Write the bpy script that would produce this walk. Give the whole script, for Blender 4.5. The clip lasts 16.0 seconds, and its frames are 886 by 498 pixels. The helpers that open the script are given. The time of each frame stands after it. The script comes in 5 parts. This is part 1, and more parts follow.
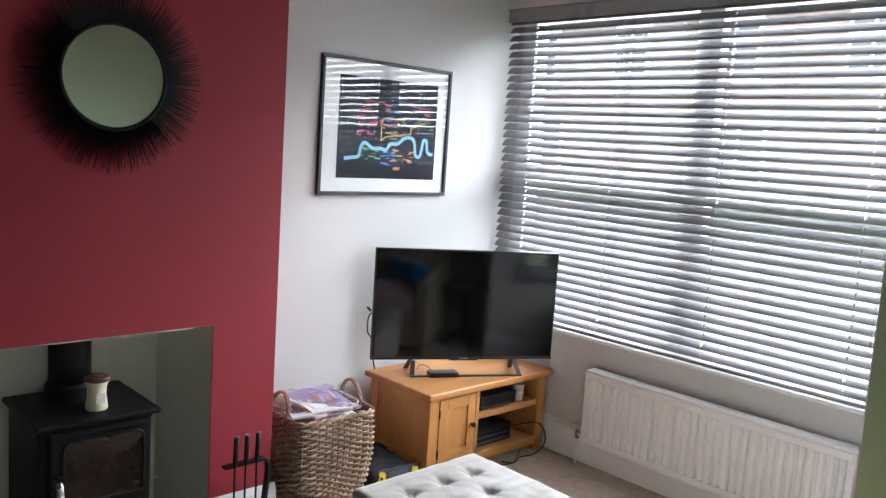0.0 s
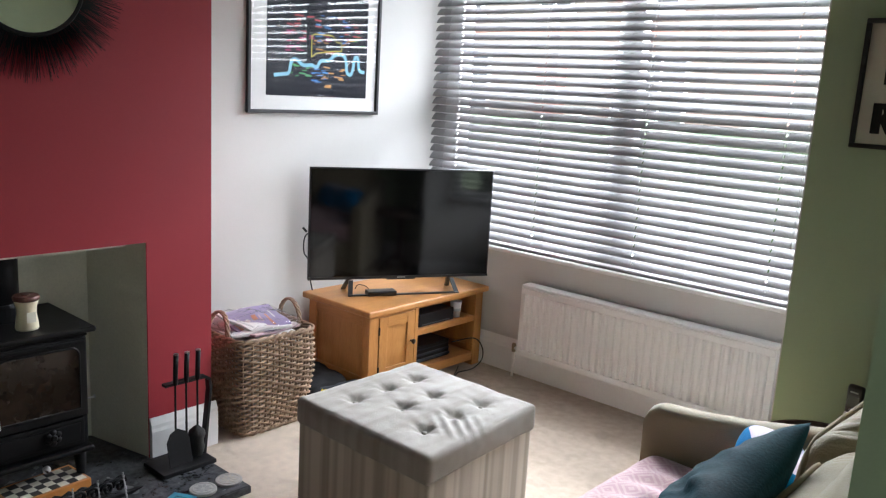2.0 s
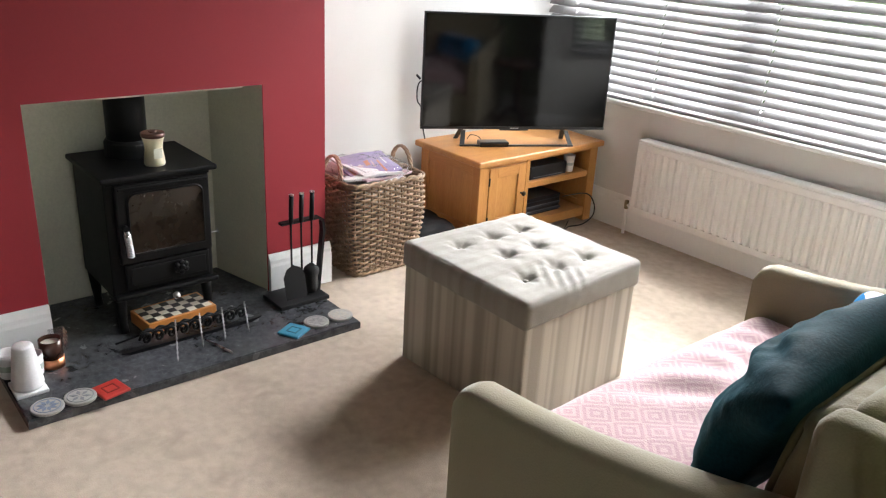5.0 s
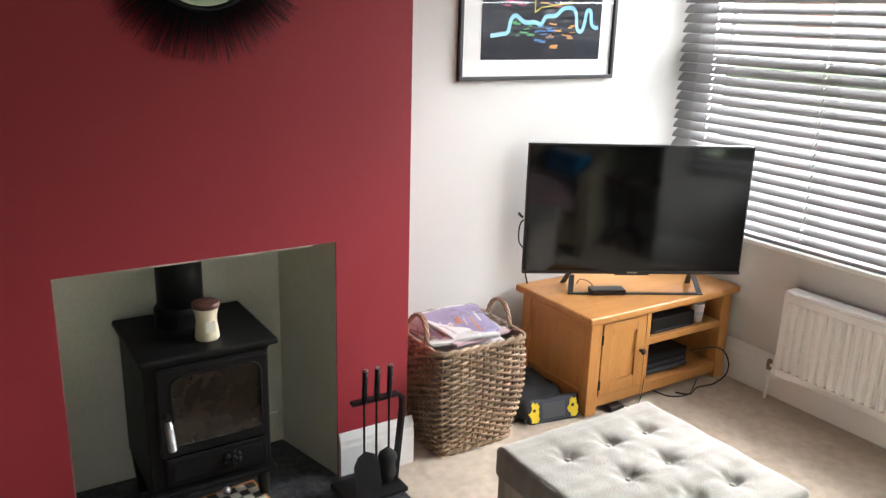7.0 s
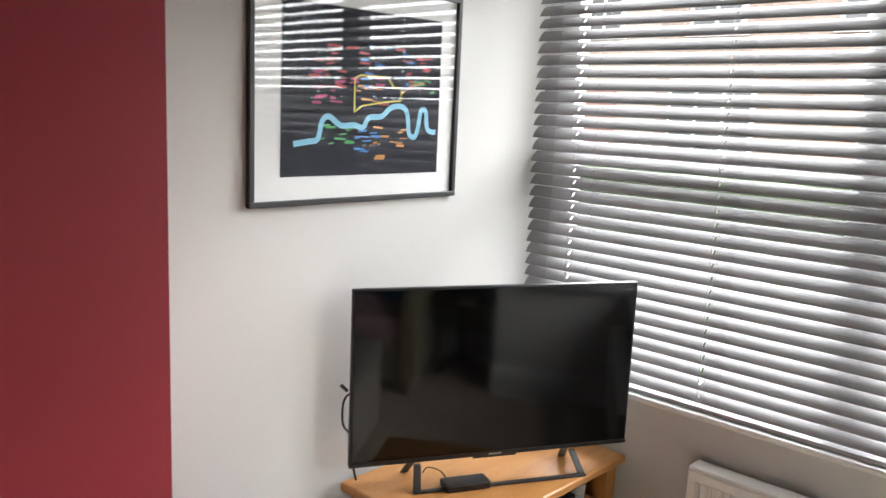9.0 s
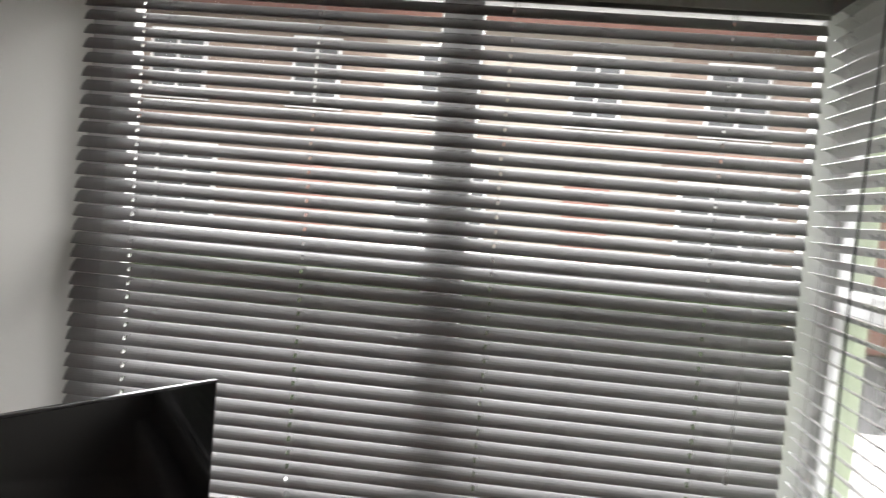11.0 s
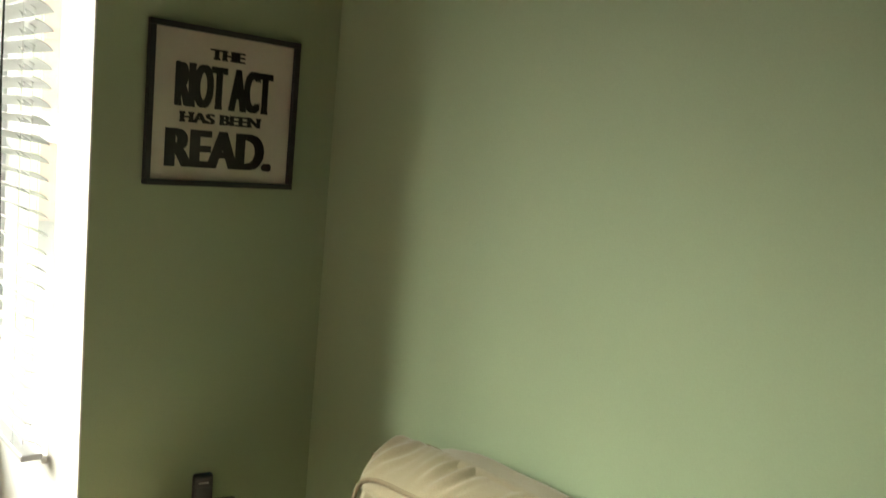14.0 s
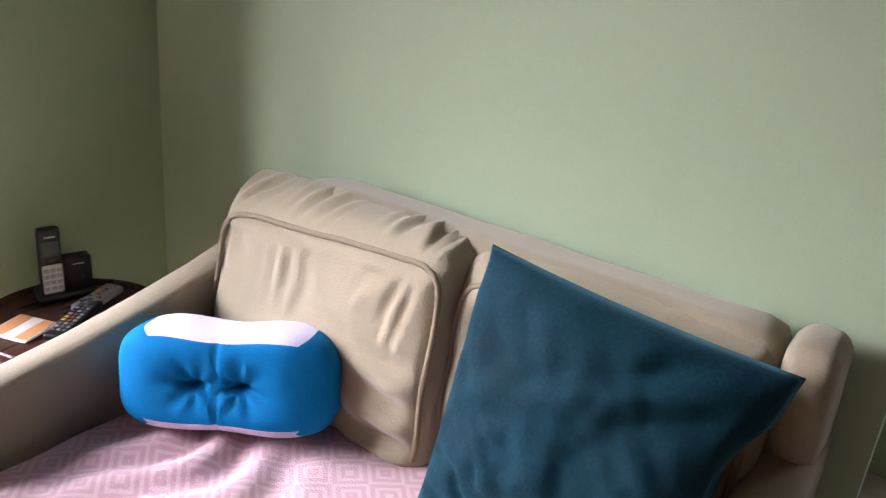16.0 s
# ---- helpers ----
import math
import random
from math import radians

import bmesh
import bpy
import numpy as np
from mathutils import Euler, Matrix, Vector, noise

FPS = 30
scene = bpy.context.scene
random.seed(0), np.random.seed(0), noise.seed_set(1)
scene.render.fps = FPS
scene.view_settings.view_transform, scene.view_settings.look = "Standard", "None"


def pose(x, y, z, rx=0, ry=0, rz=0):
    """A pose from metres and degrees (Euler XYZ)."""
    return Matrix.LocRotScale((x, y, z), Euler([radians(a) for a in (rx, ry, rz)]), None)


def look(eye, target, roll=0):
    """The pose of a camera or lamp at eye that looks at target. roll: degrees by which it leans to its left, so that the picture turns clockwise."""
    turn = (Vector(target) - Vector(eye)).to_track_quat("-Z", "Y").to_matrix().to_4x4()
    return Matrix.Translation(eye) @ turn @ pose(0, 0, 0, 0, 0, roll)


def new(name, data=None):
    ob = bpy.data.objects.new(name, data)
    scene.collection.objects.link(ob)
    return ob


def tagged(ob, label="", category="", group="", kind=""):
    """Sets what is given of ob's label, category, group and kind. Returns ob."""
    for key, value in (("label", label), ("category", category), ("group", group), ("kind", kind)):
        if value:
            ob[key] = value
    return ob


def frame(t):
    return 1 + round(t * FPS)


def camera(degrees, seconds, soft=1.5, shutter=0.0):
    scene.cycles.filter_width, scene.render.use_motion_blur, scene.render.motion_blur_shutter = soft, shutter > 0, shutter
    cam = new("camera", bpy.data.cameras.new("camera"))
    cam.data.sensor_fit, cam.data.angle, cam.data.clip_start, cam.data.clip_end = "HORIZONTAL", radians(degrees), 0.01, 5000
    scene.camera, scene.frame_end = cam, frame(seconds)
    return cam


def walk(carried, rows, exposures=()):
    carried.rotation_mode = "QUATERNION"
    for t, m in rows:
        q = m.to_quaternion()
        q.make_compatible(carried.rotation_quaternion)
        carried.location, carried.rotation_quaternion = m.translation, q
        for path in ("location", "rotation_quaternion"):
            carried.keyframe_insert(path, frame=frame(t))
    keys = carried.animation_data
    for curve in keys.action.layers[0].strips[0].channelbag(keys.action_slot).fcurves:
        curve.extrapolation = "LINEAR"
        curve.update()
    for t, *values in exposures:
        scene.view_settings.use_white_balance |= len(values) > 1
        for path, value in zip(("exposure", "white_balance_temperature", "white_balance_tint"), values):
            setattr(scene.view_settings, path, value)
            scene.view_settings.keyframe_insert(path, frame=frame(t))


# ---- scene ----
cam = camera(57.4, 16.0, 1.2, 0.3)
PATH = [
    (0, (-1.391, 1.836, 1.602), (-2.831, 3.200, 1.346), 3.8),
    (0.5, (-1.395, 1.835, 1.591), (-2.775, 3.248, 1.279), 3.9),
    (1, (-1.406, 1.818, 1.550), (-2.738, 3.272, 1.215), 3.6),
    (1.5, (-1.400, 1.817, 1.517), (-2.710, 3.284, 1.156), 3.4),
    (2, (-1.395, 1.805, 1.490), (-2.689, 3.279, 1.100), 3.3),
    (2.5, (-1.373, 1.788, 1.467), (-2.669, 3.250, 1.038), 3.2),
    (3, (-1.357, 1.778, 1.438), (-2.671, 3.204, 0.950), 3.1),
    (3.5, (-1.347, 1.749, 1.428), (-2.688, 3.114, 0.847), 3.2),
    (5.8, (-1.426, 1.961, 1.514), (-2.899, 3.081, 0.755), 2.4),
    (6, (-1.463, 1.999, 1.529), (-2.978, 3.084, 0.803), 2.1),
    (6.5, (-1.648, 2.097, 1.557), (-3.240, 3.126, 0.920), 1.8),
    (7, (-1.837, 2.219, 1.583), (-3.457, 3.250, 1.026), 1.6),
    (7.5, (-2.020, 2.403, 1.566), (-3.632, 3.479, 1.072), 1.7),
    (8, (-2.205, 2.558, 1.602), (-3.766, 3.727, 1.161), 1.9),
    (8.2, (-2.290, 2.606, 1.604), (-3.825, 3.817, 1.183), 2.0),
    (10.3, (-3.131, 2.919, 1.641), (-3.846, 4.779, 1.469), 4.1),
    (10.7, (-3.158, 2.876, 1.642), (-3.578, 4.828, 1.523), 4.7),
    (11, (-3.134, 2.807, 1.669), (-3.330, 4.794, 1.558), 4.9),
    (11.5, (-2.956, 2.759, 1.692), (-2.961, 4.756, 1.586), 5.0),
    (12, (-2.945, 2.726, 1.700), (-2.640, 4.700, 1.598), 5.6),
    (12.5, (-2.958, 2.695, 1.678), (-2.268, 4.571, 1.608), 5.6),
    (13, (-2.956, 2.682, 1.665), (-1.915, 4.387, 1.579), 6.3),
    (13.5, (-2.875, 2.653, 1.596), (-1.641, 4.222, 1.469), 6.1),
    (14, (-2.898, 2.639, 1.532), (-1.537, 4.083, 1.283), 5.3),
    (14.5, (-2.906, 2.638, 1.494), (-1.501, 3.994, 1.057), 5.3),
    (15, (-2.911, 2.637, 1.453), (-1.496, 3.912, 0.847), 5.2),
    (15.5, (-2.885, 2.668, 1.402), (-1.437, 3.856, 0.702), 6.1),
    (16, (-2.862, 2.732, 1.383), (-1.324, 3.774, 0.642), 5.5),
]
EXPOSURES = [(0, 0.6, 5900, 11), (1.5, 0.52, 6000, 11), (3.5, 0.72, 6300, 11), (6, 1.06, 6500, 10), (7, 0.92, 6500, 10), (8, 0.76, 6500, 10), (10.3, -0.36, 6700, 11), (11, -0.8, 6800, 11), (12, -0.88, 6700, 12), (12.5, -0.72, 6700, 8), (13, -0.2, 7600, 3), (13.5, 0.38, 7900, -3), (14, 0.75, 7600, -1), (14.5, 1.15, 6350, 2), (15, 1.2, 6050, 14), (16, 1.02, 6100, 27)]
walk(cam, [(t, look(eye, target, roll)) for t, eye, target, roll in PATH], EXPOSURES)


# ---- daylight: overcast sky, a weak wide sun, and the sky's light at the bay ----
world = bpy.data.worlds.new("overcast_sky")
scene.world = world
world.use_nodes = True
wn, wl = world.node_tree.nodes, world.node_tree.links
sky = wn.new("ShaderNodeTexSky")
sky.sky_type, sky.sun_disc = "NISHITA", False
sky.sun_elevation, sky.sun_rotation = radians(48), radians(186)
sky.air_density, sky.dust_density = 1.0, 3.0
wl.new(sky.outputs[0], wn["Background"].inputs[0])
wn["Background"].inputs[1].default_value = 0.15


def lamp(name, kind, m, energy, **kw):
    data = bpy.data.lights.new(name, kind)
    data.energy = energy
    for key, value in kw.items():
        if key == "color":
            data.color = value
        elif key == "size":
            data.shape, data.size, data.size_y = "RECTANGLE", value[0], value[1]
        elif key == "angle":
            data.angle = value
    ob = new(name, data)
    ob.matrix_world = m
    return ob


lamp("sun", "SUN", look((-6, -30, 34), (-3, 0, 0)), 1.5, angle=radians(15), color=(1.0, 0.96, 0.9))
# broad panels stand in for the bright sky that the bay looks out on
for name, eye, watts, span in (("skylight_north", (-3.3, 14.5, 6.7), 6200, (13, 3.6)), ("skylight_high", (-3.3, 9.8, 11.5), 6500, (14, 6)), ("skylight_west", (-11.5, 13.0, 6.4), 13000, (12, 8)), ("skylight_east", (6.5, 11.5, 5.6), 4000, (11, 8))):
    lamp(name, "AREA", look(eye, (-3.2, 5.0, 1.4)), watts, size=span, color=(0.96, 0.98, 1.0))
lamp("skylight_side", "AREA", look((2.6, 6.2, 3.6), (-2.3, 4.95, 1.4)), 28, size=(3, 3), color=(0.96, 0.98, 1.0))
# added fill lamp in an unseen hall opening, brightens chimney breast and hearth
lamp("hall_fill", "AREA", look((-0.42, 2.2, 1.5), (-4.0, 2.6, 0.9)), 3.0, size=(0.75, 1.1), color=(1.0, 0.98, 0.95))




# ---- materials ----
def mat(name, base, rough=0.6, metal=0.0, var=0.12, scale=5.0, fine=70.0, bump=0.1, stretch=(1, 1, 1), sheen=0.0, coat=0.0, spec=0.5, second=None):
    """Base colour broken up at two scales, with fine relief."""
    m = bpy.data.materials.new(name)
    m.use_nodes = True
    n, l = m.node_tree.nodes, m.node_tree.links
    b = n["Principled BSDF"]
    tc, mp = n.new("ShaderNodeTexCoord"), n.new("ShaderNodeMapping")
    mp.inputs["Scale"].default_value = stretch
    l.new(tc.outputs["Object"], mp.inputs["Vector"])
    n1, n2 = n.new("ShaderNodeTexNoise"), n.new("ShaderNodeTexNoise")
    n1.inputs["Scale"].default_value, n1.inputs["Detail"].default_value = scale, 4
    n2.inputs["Scale"].default_value, n2.inputs["Detail"].default_value = fine, 3
    for q in (n1, n2):
        l.new(mp.outputs[0], q.inputs["Vector"])
    add = n.new("ShaderNodeMath")
    add.operation = "MULTIPLY_ADD"
    add.inputs[1].default_value, = (0.45,)
    l.new(n2.outputs["Fac"], add.inputs[0])
    half = n.new("ShaderNodeMath")
    half.operation = "MULTIPLY"
    half.inputs[1].default_value = 0.55
    l.new(n1.outputs["Fac"], half.inputs[0])
    l.new(half.outputs[0], add.inputs[2])
    ramp = n.new("ShaderNodeMapRange")
    ramp.inputs["From Min"].default_value, ramp.inputs["From Max"].default_value = 0.3, 0.7
    l.new(add.outputs[0], ramp.inputs["Value"])
    mix = n.new("ShaderNodeMix")
    mix.data_type = "RGBA"
    lo = second if second else [c * (1 - var) for c in base]
    hi = base if second else [min(1, c * (1 + var)) for c in base]
    mix.inputs["A"].default_value, mix.inputs["B"].default_value = (*lo, 1), (*hi, 1)
    l.new(ramp.outputs[0], mix.inputs["Factor"])
    l.new(mix.outputs["Result"], b.inputs["Base Color"])
    rr = n.new("ShaderNodeMapRange")
    rr.inputs["To Min"].default_value, rr.inputs["To Max"].default_value = max(0.02, rough * 0.85), min(1, rough * 1.15)
    l.new(n1.outputs["Fac"], rr.inputs["Value"])
    l.new(rr.outputs[0], b.inputs["Roughness"])
    b.inputs["Metallic"].default_value = metal
    b.inputs["Specular IOR Level"].default_value = spec
    b.inputs["Sheen Weight"].default_value = sheen
    b.inputs["Coat Weight"].default_value = coat
    if bump:
        bp = n.new("ShaderNodeBump")
        bp.inputs["Strength"].default_value, bp.inputs["Distance"].default_value = bump, 0.004
        l.new(n2.outputs["Fac"], bp.inputs["Height"])
        l.new(bp.outputs[0], b.inputs["Normal"])
    return m


def nodes_of(m):
    return m.node_tree.nodes, m.node_tree.links, m.node_tree.nodes["Principled BSDF"]


RED = mat("red_wall_paint", (0.31, 0.018, 0.03), 0.62, var=0.05, scale=2, fine=220, bump=0.05)
WHITE = mat("white_wall_paint", (0.6, 0.59, 0.565), 0.7, var=0.03, scale=2, fine=220, bump=0.05)
GREEN = mat("sage_green_wall_paint", (0.345, 0.428, 0.268), 0.7, var=0.04, scale=2, fine=220, bump=0.05)
GLOSS = mat("white_gloss_paint", (0.8, 0.8, 0.79), 0.3, var=0.03, scale=4, fine=60, bump=0.03)
RADW = mat("white_radiator_enamel", (0.8, 0.79, 0.77), 0.35, var=0.03, scale=4, fine=60, bump=0.02)
# unseen ceiling, coloured darker than white so that it bounces less light
CEIL = mat("dimmed_ceiling_paint", (0.42, 0.42, 0.4), 0.8, var=0.03)
NICHE = mat("grey_green_plaster", (0.66, 0.64, 0.53), 0.8, var=0.12, scale=4, fine=120, bump=0.12)
CARPET = mat("beige_carpet", (0.57, 0.475, 0.375), 0.95, var=0.2, scale=24, fine=300, bump=0.45, sheen=0.1, second=(0.38, 0.305, 0.235))
SLATE = mat("grey_slate", (0.092, 0.096, 0.106), 0.29, var=0.5, scale=3.2, fine=45, bump=0.4, second=(0.016, 0.017, 0.02))
OAK = mat("honey_oak", (0.55, 0.27, 0.085), 0.4, var=0.2, scale=3, fine=26, bump=0.12, stretch=(8, 1, 8), second=(0.40, 0.17, 0.045))
OAK_UP = mat("honey_oak_upright", (0.55, 0.27, 0.085), 0.4, var=0.2, scale=3, fine=26, bump=0.12, stretch=(8, 8, 1), second=(0.40, 0.17, 0.045))
OAK_X = mat("honey_oak_end", (0.55, 0.27, 0.085), 0.4, var=0.2, scale=3, fine=26, bump=0.12, stretch=(1, 8, 8), second=(0.40, 0.17, 0.045))
IRON = mat("black_stove_iron", (0.006, 0.006, 0.0063), 0.45, metal=0.0, var=0.3, scale=8, fine=150, bump=0.15, spec=0.2)
BLACK = mat("matt_black_metal", (0.008, 0.008, 0.009), 0.5, var=0.2, scale=12, fine=90, bump=0.05, spec=0.25)
PLASTIC = mat("black_plastic", (0.009, 0.009, 0.01), 0.35, var=0.2, scale=20, fine=120, bump=0.03)
STEEL = mat("bright_steel", (0.62, 0.62, 0.63), 0.28, metal=1.0, var=0.1, scale=30, fine=200, bump=0.05)
DULLST = mat("dull_steel", (0.25, 0.245, 0.24), 0.45, metal=1.0, var=0.25, scale=30, fine=200, bump=0.1)
SLATM = mat("grey_blind_slat", (0.31, 0.308, 0.312), 0.28, var=0.06, scale=5, fine=90, bump=0.02)
CORD = mat("grey_blind_cord", (0.36, 0.355, 0.35), 0.8, var=0.1)
UPVC = mat("white_window_frame", (0.75, 0.75, 0.76), 0.4, var=0.03)
SOFAM = mat("beige_sofa_cloth", (0.298, 0.25, 0.156), 0.9, var=0.1, scale=6, fine=260, bump=0.3, sheen=0.3)
# the sofa cloth's colour darkened, to paint in the shadow line along the piping
PIPING = mat("shaded_beige_piping", (0.235, 0.19, 0.115), 0.9, var=0.1, scale=6, fine=260, bump=0.3)
TEAL = mat("teal_velvet", (0.004, 0.029, 0.041), 0.8, var=0.45, scale=9, fine=160, bump=0.2, sheen=0.25, spec=0.12)
nodes_of(TEAL)[2].inputs["Sheen Tint"].default_value = (0.12, 0.4, 0.5, 1)
nodes_of(TEAL)[2].inputs["Sheen Roughness"].default_value = 0.4
BLUE = mat("bright_blue_fleece", (0.0, 0.16, 0.385), 0.85, var=0.1, scale=14, fine=300, bump=0.25, sheen=0.0, spec=0.1)
LILAC = mat("pale_lilac_fleece", (0.58, 0.54, 0.66), 0.85, var=0.05, scale=10, fine=300, bump=0.2, sheen=0.1)
WICKER = mat("brown_wicker", (0.5, 0.35, 0.225), 0.55, var=0.35, scale=9, fine=90, bump=0.3, second=(0.15, 0.09, 0.052))
PAPER = mat("white_paper", (0.75, 0.74, 0.72), 0.6, var=0.06)
MOUNT = mat("white_mount_board", (0.78, 0.78, 0.76), 0.8, var=0.02)
CREAM = mat("cream_print_paper", (0.66, 0.62, 0.52), 0.8, var=0.05)
INK = mat("black_print_ink", (0.012, 0.012, 0.012), 0.7, var=0.2, scale=40)
NAVY = mat("dark_print_ink", (0.016, 0.018, 0.026), 0.7, var=0.25, scale=30, spec=0.1)
MAHOG = mat("dark_mahogany", (0.05, 0.018, 0.012), 0.28, var=0.35, scale=6, fine=50, bump=0.05, stretch=(1, 8, 1))
BRICK = mat("far_brick", (0.28, 0.215, 0.18), 0.9, var=0.25, scale=1, fine=8)
RENDERW = mat("far_pale_render", (0.38, 0.335, 0.29), 0.9, var=0.1, scale=1, fine=8)
FARRED = mat("far_red_brick", (0.36, 0.2, 0.155), 0.9, var=0.25, scale=1, fine=8)
ROOFT = mat("far_roof_tile", (0.16, 0.08, 0.06), 0.9, var=0.25, scale=1, fine=10)
ROAD = mat("asphalt", (0.05, 0.05, 0.052), 0.9, var=0.2, scale=1, fine=30)
PAVE = mat("pale_paving", (0.42, 0.41, 0.39), 0.9, var=0.15, scale=2, fine=30)
HEDGE = mat("hedge_green", (0.05, 0.085, 0.03), 0.8, var=0.4, scale=6, fine=40)


CN, CL, CB = nodes_of(CARPET)
c_tc, c_no, c_rp, c_mx = (CN.new("ShaderNode" + k) for k in ("TexCoord", "TexNoise", "ValToRGB", "Mix"))
c_no.inputs["Scale"].default_value, c_no.inputs["Detail"].default_value, c_no.inputs["Distortion"].default_value = 6.0, 6, 0.6
CL.new(c_tc.outputs["Object"], c_no.inputs["Vector"])
c_rp.color_ramp.elements[0].position, c_rp.color_ramp.elements[0].color = 0.56, (0, 0, 0, 1)
c_rp.color_ramp.elements[1].position, c_rp.color_ramp.elements[1].color = 0.72, (0.55, 0.55, 0.55, 1)
CL.new(c_no.outputs["Fac"], c_rp.inputs[0])
c_mx.data_type = "RGBA"
c_mx.inputs["B"].default_value = (0.3, 0.235, 0.175, 1)
CL.new(CB.inputs["Base Color"].links[0].from_socket, c_mx.inputs["A"])
CL.new(c_rp.outputs[0], c_mx.inputs["Factor"])
CL.new(c_mx.outputs["Result"], CB.inputs["Base Color"])

SCR_N, SCR_L, SCR_B = nodes_of(SLATE)
scr = SCR_N.new("ShaderNodeTexNoise")
scr.inputs["Scale"].default_value, scr.inputs["Detail"].default_value, scr.inputs["Distortion"].default_value = 15, 6, 1.6
scr_tc = SCR_N.new("ShaderNodeTexCoord")
SCR_L.new(scr_tc.outputs["Object"], scr.inputs["Vector"])
scr_r = SCR_N.new("ShaderNodeValToRGB")
scr_r.color_ramp.elements[0].position, scr_r.color_ramp.elements[0].color = 0.485, (0, 0, 0, 1)
scr_r.color_ramp.elements[1].position, scr_r.color_ramp.elements[1].color = 0.52, (0, 0, 0, 1)
scr_mid = scr_r.color_ramp.elements.new(0.5)
scr_mid.color = (0.12, 0.12, 0.12, 1)
SCR_L.new(scr.outputs["Fac"], scr_r.inputs[0])
scr_m = SCR_N.new("ShaderNodeMix")
scr_m.data_type = "RGBA"
scr_m.inputs["B"].default_value = (0.3, 0.3, 0.31, 1)
SCR_L.new(SCR_B.inputs["Base Color"].links[0].from_socket, scr_m.inputs["A"])
SCR_L.new(scr_r.outputs[0], scr_m.inputs["Factor"])
SCR_L.new(scr_m.outputs["Result"], SCR_B.inputs["Base Color"])
# dusty smears over the slate, duller than the bare stone
dust, dust_r, dust_m, dust_ro = (SCR_N.new("ShaderNode" + k) for k in ("TexNoise", "ValToRGB", "Mix", "MapRange"))
dust.inputs["Scale"].default_value, dust.inputs["Detail"].default_value, dust.inputs["Distortion"].default_value = 10.0, 7, 1.0
SCR_L.new(scr_tc.outputs["Object"], dust.inputs["Vector"])
dust_r.color_ramp.elements[0].position, dust_r.color_ramp.elements[0].color = 0.40, (0, 0, 0, 1)
dust_r.color_ramp.elements[1].position, dust_r.color_ramp.elements[1].color = 0.85, (0.35, 0.35, 0.35, 1)
SCR_L.new(dust.outputs["Fac"], dust_r.inputs[0])
dust_m.data_type = "RGBA"
dust_m.inputs["B"].default_value = (0.13, 0.128, 0.125, 1)
SCR_L.new(scr_m.outputs["Result"], dust_m.inputs["A"])
SCR_L.new(dust_r.outputs[0], dust_m.inputs["Factor"])
SCR_L.new(dust_m.outputs["Result"], SCR_B.inputs["Base Color"])
dust_ro.inputs["To Min"].default_value, dust_ro.inputs["To Max"].default_value = 0.22, 0.5
SCR_L.new(dust_r.outputs[0], dust_ro.inputs["Value"])
SCR_L.new(dust_ro.outputs[0], SCR_B.inputs["Roughness"])


def plain(name, colour, rough=0.5, metal=0.0, var=0.08):
    return mat(name, colour, rough, metal, var, 20, 150, 0.04)


def sheet_glass(name, gloss=0.06, front=0.04):
    """Thin picture or window glass: clear, with a mirror-like sheen."""
    m = bpy.data.materials.new(name)
    m.use_nodes = True
    n, l = m.node_tree.nodes, m.node_tree.links
    n.remove(n["Principled BSDF"])
    tr, gl, mx, fr = n.new("ShaderNodeBsdfTransparent"), n.new("ShaderNodeBsdfGlossy"), n.new("ShaderNodeMixShader"), n.new("ShaderNodeLayerWeight")
    gl.inputs["Roughness"].default_value = gloss
    pw, ml = n.new("ShaderNodeMath"), n.new("ShaderNodeMath")
    pw.operation, ml.operation = "POWER", "MULTIPLY_ADD"
    pw.inputs[1].default_value, ml.inputs[1].default_value, ml.inputs[2].default_value = 4.0, 0.8, front
    l.new(fr.outputs["Facing"], pw.inputs[0])
    l.new(pw.outputs[0], ml.inputs[0])
    l.new(ml.outputs[0], mx.inputs[0])
    l.new(tr.outputs[0], mx.inputs[1])
    l.new(gl.outputs[0], mx.inputs[2])
    l.new(mx.outputs[0], n["Material Output"].inputs["Surface"])
    return m


PANE = sheet_glass("window_glass", 0.0)
PICGLASS = sheet_glass("picture_glass", 0.03)
POSTGLASS = sheet_glass("non_reflective_glass", 0.05, 0.008)
CLEAR = sheet_glass("clear_plastic", 0.12, 0.25)
MIRROR = bpy.data.materials.new("mirror_silver")
MIRROR.use_nodes = True
nodes_of(MIRROR)[2].inputs["Metallic"].default_value = 1.0
nodes_of(MIRROR)[2].inputs["Roughness"].default_value = 0.02
nodes_of(MIRROR)[2].inputs["Base Color"].default_value = (0.85, 0.87, 0.85, 1)
SCREEN = bpy.data.materials.new("television_screen")
SCREEN.use_nodes = True
nodes_of(SCREEN)[2].inputs["Base Color"].default_value = (0.002, 0.002, 0.0022, 1)
nodes_of(SCREEN)[2].inputs["Roughness"].default_value = 0.07
nodes_of(SCREEN)[2].inputs["Specular IOR Level"].default_value = 0.3

# ---- mesh helpers ----
INV = {}


def thing(name, base, label, category, group="", kind="", m=None):
    """An empty that carries a thing's parts. With m its parts are in its own frame, else in the room's."""
    ob = new(name)
    ob.empty_display_size = 0.05
    if m is None:
        ob.matrix_world = Matrix.Translation(base)
        INV[ob.name] = Matrix.Translation([-c for c in base])
    else:
        ob.matrix_world = m
        INV[ob.name] = Matrix.Identity(4)
    return tagged(ob, label, category, group, kind)


